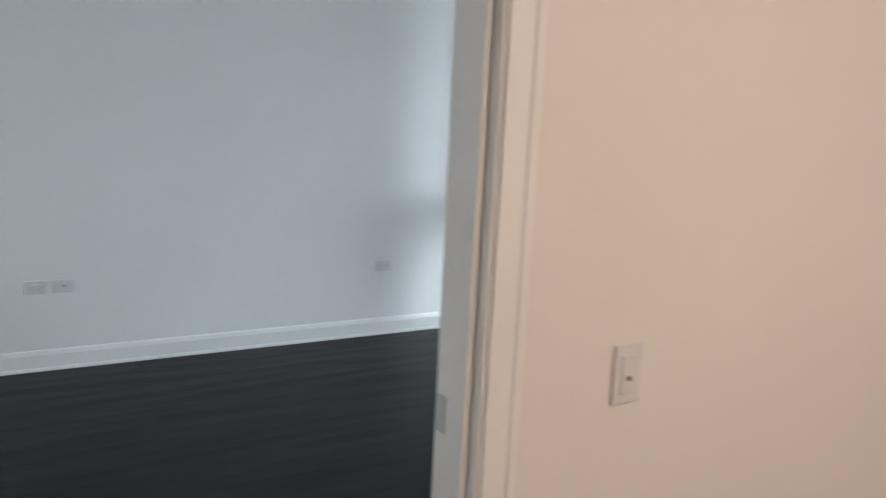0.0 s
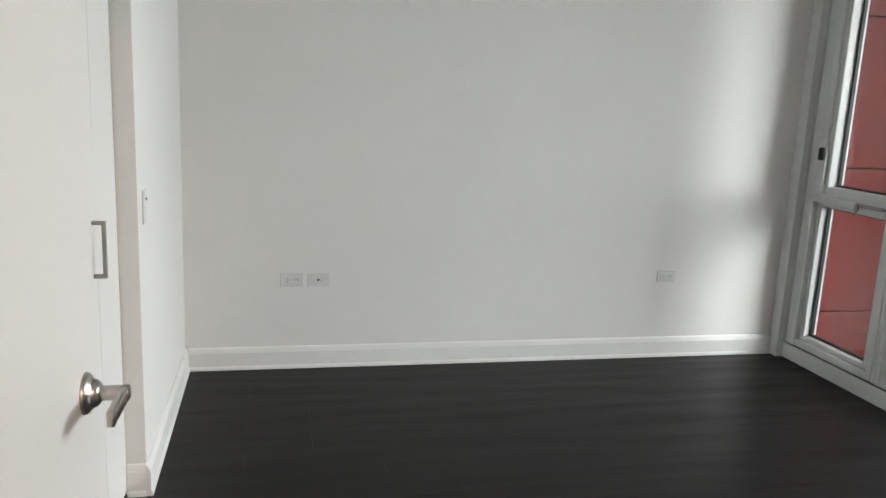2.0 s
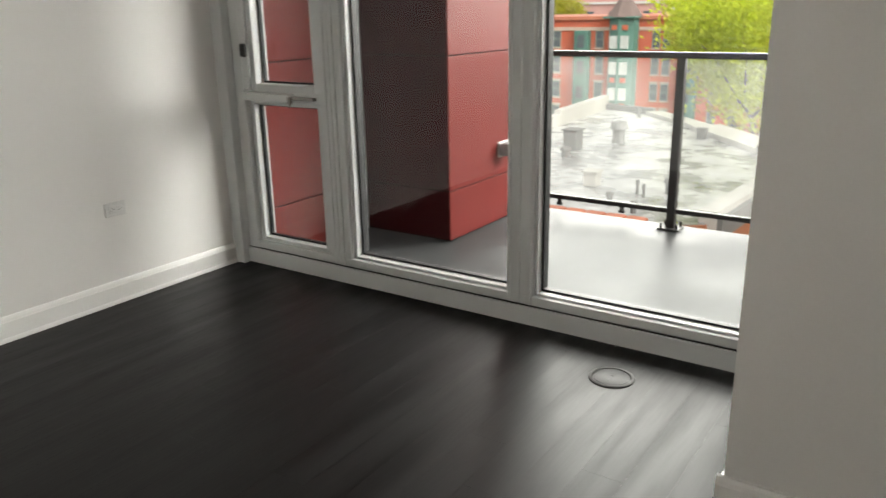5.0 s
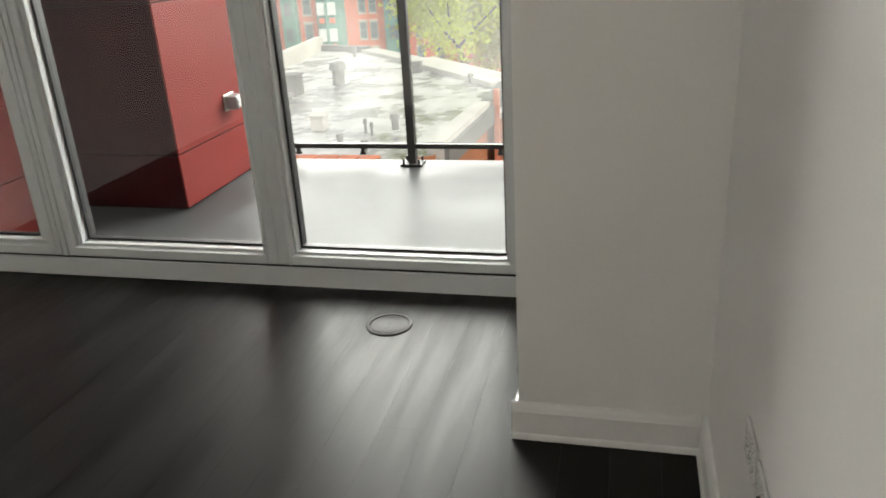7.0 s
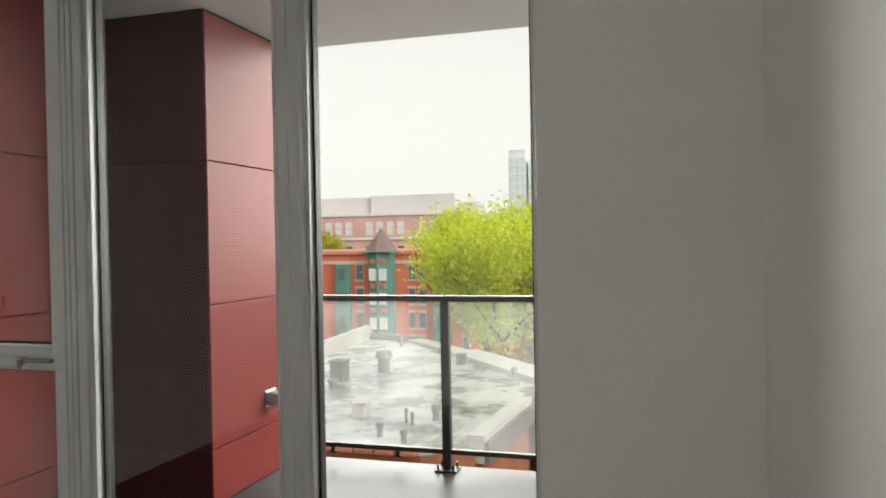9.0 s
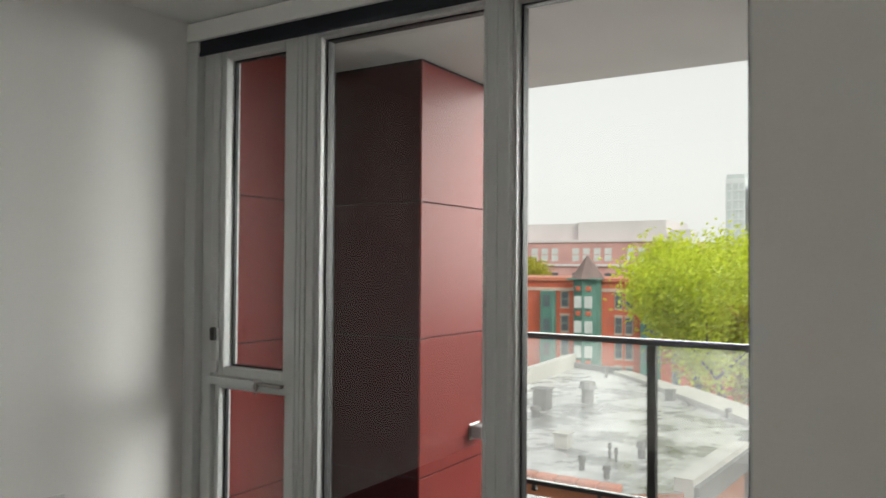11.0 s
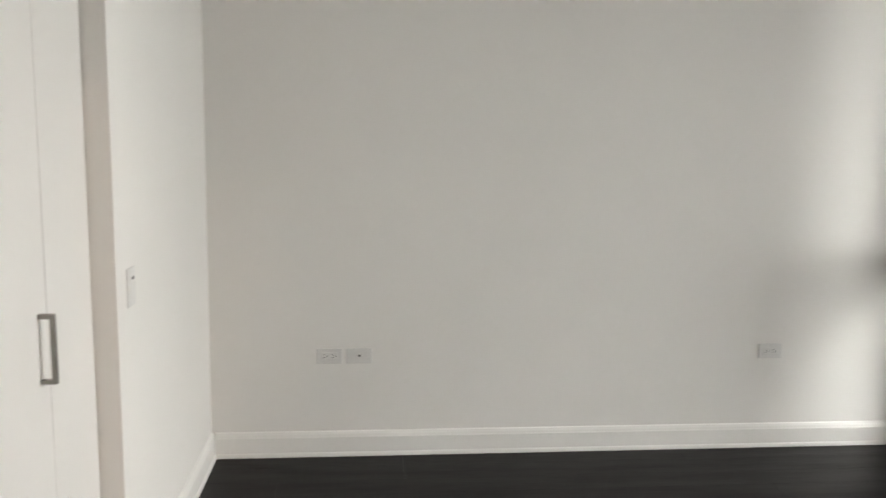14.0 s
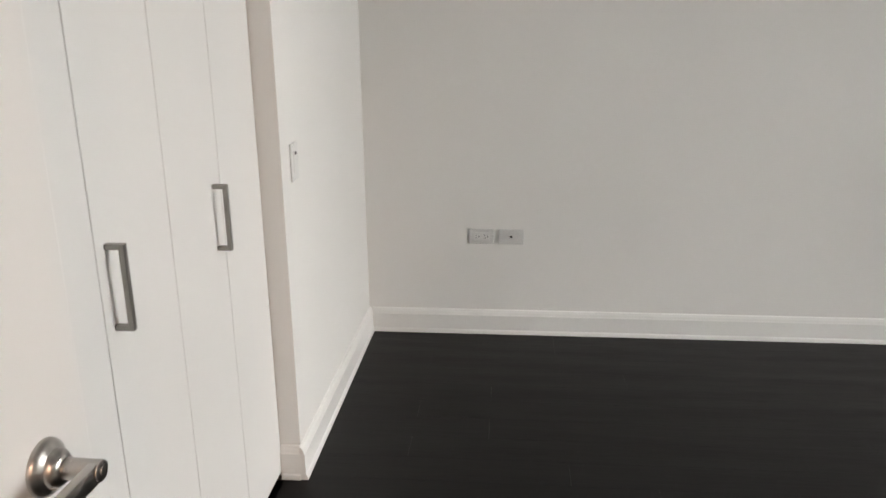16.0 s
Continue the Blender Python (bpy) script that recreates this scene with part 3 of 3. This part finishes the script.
back = tagged(part("return_wall", solid(3.268, COL[0] + 0.012, RETURN_Y + 0.012, 0.0, DECK, 2.655), DARKCORE), "side wall of the balcony clad in red panels", "wall", kind="structure")
part("corner_strip", solid(COL[0] - 0.115, COL[0] - 0.001, RETURN_Y - 0.006, RETURN_Y + 0.003, DECK, 2.655, 0.002), LAMPM, back, "flat grey strip where the side wall meets the column")
for z0, z1 in zip(JOINTS, JOINTS[1:]):
    part("panel", solid(COL[0], COL[1], COL[2], COL[2] + 0.011, z0 + 0.004, z1 - 0.004, 0.0012), REDPANEL, column)
    # window-facing side: shade is painted in by the darker red
    part("panel", solid(COL[0], COL[0] + 0.011, COL[2] + 0.0115, RETURN_Y, z0 + 0.004, z1 - 0.004, 0.0012), REDSHADED, column)
    part("panel", solid(3.29, COL[0], RETURN_Y, RETURN_Y + 0.011, z0 + 0.004, z1 - 0.004, 0.0012), REDPANEL, back)
    b = bmesh.new()
    for x in (COL[0] + 0.045, (COL[0] + COL[1]) / 2, COL[1] - 0.045):
        for z in (z0 + 0.06, z1 - 0.06):
            tube(b, (x, COL[2] - 0.0015, z), (x, COL[2] + 0.002, z), 0.006, 0.005, n=8)
    part("rivets", b, REDPANEL, column)
lamp = thing("balcony_wall_light", (4.83, COL[2], 0.40), "small white box wall light low on the red column", "wall light")
part("housing", solid(4.775, 4.885, COL[2] - 0.085, COL[2] - 0.006, 0.365, 0.445, 0.012, 3), LAMPM, lamp, smooth=True)
part("lens", solid(4.790, 4.870, COL[2] - 0.088, COL[2] - 0.084, 0.378, 0.432, 0.002), PLASTIC, lamp, "pale lens")
part("back_plate", solid(4.765, 4.895, COL[2] - 0.0065, COL[2], 0.355, 0.455, 0.002), STEEL, lamp)

rail = thing("balcony_railing", (5.157, -3.0, DECK), "dark metal balcony railing with rain-filmed glass panels", "railing")
RX = 5.157
b = solid(RX - 0.028, RX + 0.028, -3.6, COL[2], 0.985, 1.022, 0.006, 2)
part("top_rail", b, RAILM, rail)
part("bottom_rail", solid(RX - 0.018, RX + 0.018, -3.6, COL[2], 0.030, 0.060, 0.003), RAILM, rail)
for y in (-1.730, -3.10):
    part("post", solid(RX - 0.026, RX + 0.026, y - 0.026, y + 0.026, DECK, 0.985, 0.003), RAILM, rail)
    part("base_plate", solid(RX - 0.06, RX + 0.06, y - 0.07, y + 0.07, DECK, DECK + 0.012, 0.002), RAILM, rail)
    for dx, dy in ((-0.045, -0.05), (-0.045, 0.05), (0.045, -0.05), (0.045, 0.05)):
        part("bolt", tube(bmesh.new(), (RX + dx, y + dy, DECK + 0.011), (RX + dx, y + dy, DECK + 0.045), 0.008, n=8), RAILM, rail)
for y in (-0.95, -1.40, -2.30):
    b = solid(RX - 0.016, RX + 0.016, y - 0.012, y + 0.012, 0.004, 0.032, 0.003)
    box(b, RX - 0.012, RX + 0.012, y - 0.020, y + 0.020, -0.012, 0.006, 0.004)
    part("rail_clamp", b, RAILM, rail, "small dark clamp under the bottom rail")
for y0, y1 in ((-1.695, -0.70), (-3.065, -1.765), (-3.59, -3.135)):
    g = part("glass_panel", sheet(RX, y0, y1, 0.062, 0.983), RAILGLASS, rail, "clear railing glass")
    g.visible_shadow = False

# ---- the neighbouring flat roof ----
ROOF_Z, GROUND_Z = -4.2, -16.0
tagged(part("ground", solid(-600, 2500, -1500, 1500, GROUND_Z - 1, GROUND_Z), GROUNDM), "street level ground with lawns far below", "ground", kind="structure")
near = thing("flat_roof_building", (28, 6, GROUND_Z), "brick building with a wet flat roof, vents and parapets", "building")
OUT = ((19.4, 12.5), (19.3, 3.2), (20.2, 2.0), (25.6, 1.65), (30.0, 1.5), (36.2, 6.6), (40.2, 10.4), (41.4, 13.6), (34.3, 13.1))
part("wall", prism(bmesh.new(), OUT, GROUND_Z, ROOF_Z - 0.02), BRICKO, near)
part("roof", prism(bmesh.new(), [(28.5 + (x - 28.5) * 0.995, 7 + (y - 7) * 0.995) for x, y in OUT], ROOF_Z - 0.019, ROOF_Z), ROOFM, near, "wet grey roof membrane with puddles")


def parapet(p, q, h, w, mat, name="parapet"):
    p, q = Vector((*p, 0)), Vector((*q, 0))
    d = (q - p).normalized()
    s = Vector((-d.y, d.x, 0)) * w / 2
    b = prism(bmesh.new(), [(v.x, v.y) for v in (p - s, q - s, q + s, p + s)], ROOF_Z - 0.4, ROOF_Z + h)
    return part(name, b, mat, near)


parapet((34.3, 13.1), (41.4, 13.6), 0.75, 0.35, PARAPET)
parapet((19.4, 12.5), (34.3, 13.1), 0.55, 0.35, PARAPET)
parapet((41.3, 13.6), (40.2, 10.4), 0.30, 0.35, DARKPAR)
parapet((40.2, 10.4), (36.2, 6.6), 0.18, 0.9, PARAPET)
parapet((36.2, 6.6), (30.2, 1.5), 0.22, 1.5, PARAPET)
parapet((20.3, 2.0), (25.6, 1.65), 0.34, 0.5, PARAPET)
parapet((20.3, 1.68), (25.7, 1.33), 0.16, 0.14, DARKPAR, "flashing")
parapet((25.6, 1.65), (30.2, 1.5), 0.25, 0.4, DARKPAR)
for k in range(16):
    y = 3.3 + k * 0.58
    b = solid(19.12, 19.55, y, y + 0.56, ROOF_Z - 0.02, ROOF_Z + 0.18, 0.06, 2)
    part("coping_tile", b, COPING, near, smooth=True)


def roof_vent(x, y, w, h, cap=True, mat=None, label="grey metal roof vent"):
    w, h = w * 0.75, h * 0.9
    v = thing("roof_vent", (x, y, ROOF_Z), label, "roof vent", "roof vents")
    b = bmesh.new()
    if cap:
        tube(b, (x, y, ROOF_Z), (x, y, ROOF_Z + h * 0.7), w * 0.36, n=12)
        part("stack", b, mat or DARKPAR, v)
        b = tube(bmesh.new(), (x, y, ROOF_Z + h * 0.68), (x, y, ROOF_Z + h), w * 0.55, w * 0.42, n=12)
        part("cap", b, mat or DARKPAR, v)
    else:
        box(b, x - w / 2, x + w / 2, y - w / 2, y + w / 2, ROOF_Z, ROOF_Z + h, 0.03)
        part("stack", b, mat or DARKPAR, v)
        part("cap", solid(x - w * 0.6, x + w * 0.6, y - w * 0.6, y + w * 0.6, ROOF_Z + h, ROOF_Z + h + 0.06, 0.01), mat or DARKPAR, v)
    return v


roof_vent(31.0, 8.7, 0.95, 1.0)
roof_vent(28.8, 9.75, 0.8, 0.85, False, label="square grey roof vent")
roof_vent(27.2, 9.3, 0.6, 0.4)
roof_vent(23.0, 6.4, 0.6, 0.5, False, PARAPET, "pale square roof vent")
roof_vent(23.1, 3.95, 0.42, 0.55)
roof_vent(22.6, 4.75, 0.16, 0.5)
roof_vent(22.3, 4.45, 0.16, 0.45)
roof_vent(20.4, 4.05, 0.3, 0.4)
roof_vent(20.9, 4.95, 0.3, 0.45)
roof_vent(38.5, 10.6, 0.3, 0.55)
roof_vent(33.6, 6.0, 0.5, 0.45, False)
roof_vent(31.0, 3.1, 0.35, 0.4)

side = thing("brick_annex", (29, -3, GROUND_Z), "orange brick house wall with a tall sash window", "building")
part("wall", solid(26.2, 33.0, -9.0, 1.15, GROUND_Z, -4.55), BRICKO, side)
part("roof", solid(26.1, 33.1, -9.1, 1.25, -4.55, -4.35), PARAPET, side)
b = solid(26.0, 26.2, 1.16, 1.36, GROUND_Z, -3.55, 0.02)
part("downpipe", b, COPING, side, "brown drainpipe")
for y in (0.42, -2.0, -4.4):
    for z in (-7.6, -11.0):
        w = part("window", ring(y - 0.40, y + 0.40, z, z + 1.75, (0.09,) * 4, 26.12, 26.24), PANEW, side, "white sash window")
        part("pane", solid(26.17, 26.19, y - 0.40, y + 0.40, z, z + 1.75), PANE, w)
        part("sash_bar", solid(26.14, 26.20, y - 0.40, y + 0.40, z + 0.85, z + 0.91), PANEW, w)


# ---- the red corner building with the green turret ----
corner = thing("corner_building", (92, 35, GROUND_Z), "red brick apartment building with a green corner turret", "building")
RB = 90.0
part("wall", solid(RB, RB + 22, 31.7, 75, GROUND_Z, -0.35), BRICKR, corner)
part("wall", solid(RB + 0.6, RB + 18, 12.0, 31.6, GROUND_Z, -0.35), BRICKR, corner)
part("cornice", solid(RB - 0.35, RB + 22, 33.4, 75, -0.35, 0.10, 0.05), COPING, corner)
part("cornice", solid(RB + 0.25, RB + 18, 12.0, 30.0, -0.35, 0.10, 0.05), COPING, corner)
part("stone_band", solid(RB - 0.15, RB + 0.1, 33.4, 75, -1.55, -1.15), STONE, corner)
part("stone_band", solid(RB + 0.45, RB + 0.7, 12.0, 30.0, -1.55, -1.15), STONE, corner)
part("roof", solid(RB + 0.5, RB + 21.5, 12.5, 74.5, -0.35, -0.1), FARGREY, corner)
turret = part("turret", prism(bmesh.new(), [(RB + 1.6, 33.5), (RB - 0.6, 33.2), (RB - 1.4, 31.75), (RB - 0.6, 30.2), (RB + 1.6, 29.9)], GROUND_Z, 0.0), GREENM, corner, "green panelled turret")
b = bmesh.new()
tube(b, (RB + 0.3, 31.72, 0.0), (RB + 0.3, 31.72, 2.85), 2.25, 0.12, n=8)
part("spire", b, SPIREM, turret, "brown pointed slate roof")
b = solid(RB - 1.6, RB + 1.7, 29.7, 33.7, -0.18, 0.06, 0.05)
part("eaves", b, GREENM, turret)


def far_window(x, y, z, w, h, parent, pane, frame=None, depth=0.15):
    o = part("window", ring(y - w / 2, y + w / 2, z, z + h, (0.10,) * 4, x - 0.06, x + depth), frame or PANEW, parent)
    part("pane", solid(x - 0.03, x + depth - 0.02, y - w / 2, y + w / 2, z, z + h), pane, o)
    part("sash_bar", solid(x - 0.05, x + depth - 0.03, y - w / 2, y + w / 2, z + h * 0.48, z + h * 0.54), frame or PANEW, o)


for f in range(4):
    z = -3.45 - 3.0 * f
    for y in (31.05, 32.35):
        far_window(RB - 1.28, y, z, 0.72, 1.25, turret, PANEW, PANEW)
        part("red_tile", solid(RB - 1.30, RB - 1.1, y - 0.3, y + 0.3, z + 2.0, z + 2.55), BRICKR, turret)
    for y in (34.6, 40.2, 42.6, 47.0, 49.0, 53.0):
        far_window(RB, y, z, 0.85, 1.75, corner, PANE, GREYGREEN)
        part("lintel", solid(RB - 0.08, RB + 0.05, y - 0.65, y + 0.65, z + 1.86, z + 2.12), STONE, corner)
        part("sill", solid(RB - 0.12, RB + 0.05, y - 0.6, y + 0.6, z - 0.28, z - 0.11), STONE, corner)
    for y in (27.9, 26.6, 21.0, 18.6):
        far_window(RB + 0.6, y, z, 0.75, 1.75, corner, PANE, GREYGREEN)
        part("lintel", solid(RB + 0.52, RB + 0.65, y - 0.55, y + 0.55, z + 1.86, z + 2.12), STONE, corner)
        part("sill", solid(RB + 0.48, RB + 0.65, y - 0.5, y + 0.5, z - 0.28, z - 0.11), STONE, corner)
for y0, y1, x in ((35.75, 37.6, RB - 0.9), (43.6, 45.6, RB - 0.9), (22.8, 25.0, RB - 0.3)):
    bay = part("bay", solid(x, RB + 0.7, y0, y1, GROUND_Z, -1.55, 0.08), GREENM, corner, "green oriel bay")
    for f in range(4):
        far_window(x, (y0 + y1) / 2, -3.55 - 3.0 * f, (y1 - y0) * 0.5, 1.5, bay, PANE, GREENM)
for k in range(5):
    y = 17.0 + k * 2.6
    r = thing("rooftop_unit", (RB + 6 + (k % 2) * 3, y, -0.1), "pale rooftop service unit", "roof unit", "rooftop units")
    part("body", solid(RB + 5 + (k % 2) * 3, RB + 7 + (k % 2) * 3, y - 0.8, y + 0.8, -0.1, 0.9 + 0.3 * (k % 3), 0.05), FARGREY, r)
    part("grille", solid(RB + 4.95 + (k % 2) * 3, RB + 5.0 + (k % 2) * 3, y - 0.5, y + 0.5, 0.2, 0.7), PANE, r)

# ---- the long far block and the towers ----
far = thing("far_block", (210, 80, GROUND_Z), "long red and grey block in the distance, haze put into its colours", "building")
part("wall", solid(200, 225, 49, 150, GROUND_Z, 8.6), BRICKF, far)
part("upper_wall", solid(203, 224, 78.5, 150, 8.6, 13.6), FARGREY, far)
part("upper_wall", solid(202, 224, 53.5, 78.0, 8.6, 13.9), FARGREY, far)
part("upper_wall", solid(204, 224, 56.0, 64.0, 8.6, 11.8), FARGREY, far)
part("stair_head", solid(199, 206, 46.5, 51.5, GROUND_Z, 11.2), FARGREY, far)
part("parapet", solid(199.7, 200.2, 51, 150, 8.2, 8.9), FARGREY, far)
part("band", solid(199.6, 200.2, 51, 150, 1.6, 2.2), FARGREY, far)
for k in range(22):
    y = 53.0 + 3.1 * k
    if k % 5 != 4:
        # bright panes here put haze into the window colour
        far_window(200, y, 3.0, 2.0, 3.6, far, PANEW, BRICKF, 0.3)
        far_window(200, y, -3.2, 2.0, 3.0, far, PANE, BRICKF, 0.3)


def tower(y0, y1, top, label):
    t = thing("tower", (510, (y0 + y1) / 2, GROUND_Z), label, "tower", "hazy towers")
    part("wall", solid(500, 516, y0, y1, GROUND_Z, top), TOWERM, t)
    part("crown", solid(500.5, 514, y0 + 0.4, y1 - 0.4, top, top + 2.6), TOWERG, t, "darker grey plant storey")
    n = 3
    for k in range(n):
        a = y0 + (y1 - y0) * (k + 0.14) / n
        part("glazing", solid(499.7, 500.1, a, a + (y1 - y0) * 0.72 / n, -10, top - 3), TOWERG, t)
    for z in range(-5, int(top) - 4, 6):
        part("floor_band", solid(499.5, 500.1, y0, y1, z, z + 0.8), TOWERM, t)


tower(88.6, 100.1, 57.0, "pale glass tower with haze painted into its colours")
tower(76.5, 87.0, 50.5, "slightly lower pale tower, haze painted into its colours")


# ---- trees ----
def tree(base, height, spread, leaves, mat, label, seed, low=0.45, leaf=0.30):
    """Tapered trunk with forking limbs and a crown of many small leaf clumps round the twig ends."""
    rnd = random.Random(seed)
    t = thing("tree", base, label, "tree", "trees")
    bx, by, bz = base
    b = bmesh.new()
    tips = []

    def limb(p, d, length, r, level):
        q = p
        n = 3
        for i in range(n):
            d = (d + Vector((rnd.uniform(-0.16, 0.16), rnd.uniform(-0.16, 0.16), rnd.uniform(-0.02, 0.14)))).normalized()
            e = q + d * length / n
            tube(b, q, e, r * (1 - 0.22 * i), r * (1 - 0.22 * (i + 1)), n=7 if level < 2 else 5)
            q = e
            if level >= 2 or (level == 1 and i == 2):
                tips.append((q.copy(), level))
        if level < 4:
            for _ in range(3 if level < 3 else 2):
                a = rnd.uniform(0, 2 * math.pi)
                tilt = rnd.uniform(0.35, 0.95)
                s = Vector((math.cos(a), math.sin(a), 0)) * math.sin(tilt) * spread + Vector((0, 0, math.cos(tilt)))
                limb(q, (d * 0.6 + s).normalized(), length * rnd.uniform(0.58, 0.80), r * 0.50, level + 1)

    limb(Vector(base), Vector((0, 0, 1)), height * low, height * 0.016, 0)
    part("trunk", b, BARK, t, smooth=True)
    verts, faces = [], []
    for _ in range(leaves):
        p, level = tips[rnd.randrange(len(tips))]
        c = p + Vector((rnd.gauss(0, 0.72), rnd.gauss(0, 0.72), rnd.gauss(0.05, 0.5)))
        n = Vector((rnd.uniform(-1, 1), rnd.uniform(-1, 1), rnd.uniform(-0.3, 1))).normalized()
        u = n.orthogonal().normalized()
        u = Matrix.Rotation(rnd.uniform(0, 6.28), 3, n) @ u
        v = n.cross(u)
        s = leaf * rnd.uniform(0.5, 1.15)
        k = len(verts)
        verts += [c - u * s * 0.55, c - v * s * 0.26 + n * s * 0.07, c + u * s * 0.6, c + v * s * 0.26 + n * s * 0.07]
        faces.append((k, k + 1, k + 2, k + 3))
    me = bpy.data.meshes.new("crown")
    me.from_pydata(verts, [], faces)
    me.materials.append(mat)
    crown = new("crown", me)
    crown.parent = t
    crown.matrix_parent_inverse = Matrix.Translation(-t.location)
    tagged(crown, "loose crown of fresh spring leaves", kind="stuff")
    return t


tree((48.0, 6.4, GROUND_Z), 20.4, 1.9, 36000, LEAF, "large maple in fresh yellow-green spring leaf", 7, leaf=0.31, low=0.40)
tree((50.0, 8.5, GROUND_Z), 12.6, 1.6, 14000, LEAF2, "smaller street tree thinly covered in young leaves", 31, leaf=0.32)
tree((54.0, 1.2, GROUND_Z), 17.4, 1.7, 30000, LEAF, "spring-green street tree behind the flat roof", 11, leaf=0.36)
for k in range(4):
    tree((150.0 + 4 * k, 62.0 + 8.0 * k, GROUND_Z), 13.2 + (k % 2), 1.0, 2500, LEAF2, "far yellow-green street tree between the buildings", 40 + k, leaf=0.8)

# ---- floor boards, last ----
floor = tagged(part("floor", solid(-0.75, 3.268, SOUTH, 0.0, -0.2, -0.014), WOOD), "black stained wood plank floor with a soft sheen", "floor", kind="structure")
tagged(part("floor_hall", solid(-1.2, 2.2, -6.1, SOUTH - 0.001, -0.2, -0.001), WOOD), "black stained wood hall floor", "floor", kind="structure")
boards = {}


def board_mesh(length, w=0.127):
    key = round(length, 3)
    if key not in boards:
        b = bmesh.new()
        g, c = 0.0001, 0.00012
        lo = [b.verts.new(v) for v in ((g, g, -0.014), (length - g, g, -0.014), (length - g, w - g, -0.014), (g, w - g, -0.014))]
        mid = [b.verts.new((v.co.x, v.co.y, -0.0005)) for v in lo]
        top = [b.verts.new(v) for v in ((g + c, g + c, 0), (length - g - c, g + c, 0), (length - g - c, w - g - c, 0), (g + c, w - g - c, 0))]
        for r0, r1 in ((lo, mid), (mid, top)):
            for i in range(4):
                b.faces.new((r0[i], r0[(i + 1) % 4], r1[(i + 1) % 4], r1[i]))
        b.faces.new(top)
        boards[key] = mesh_of("board", b, WOOD)
    return boards[key]


rows_rnd = random.Random(5)
for r in range(26):
    y = -0.127 * (r + 1)
    x = -0.05
    first = rows_rnd.choice((0.35, 0.6, 0.85, 1.1))
    while x < 3.13 - 0.01:
        length = min(first if x == -0.05 else 1.22, 3.13 - x)
        p = new("board", board_mesh(length))
        p.parent = floor
        p.location = (x, y, 0)
        x += length
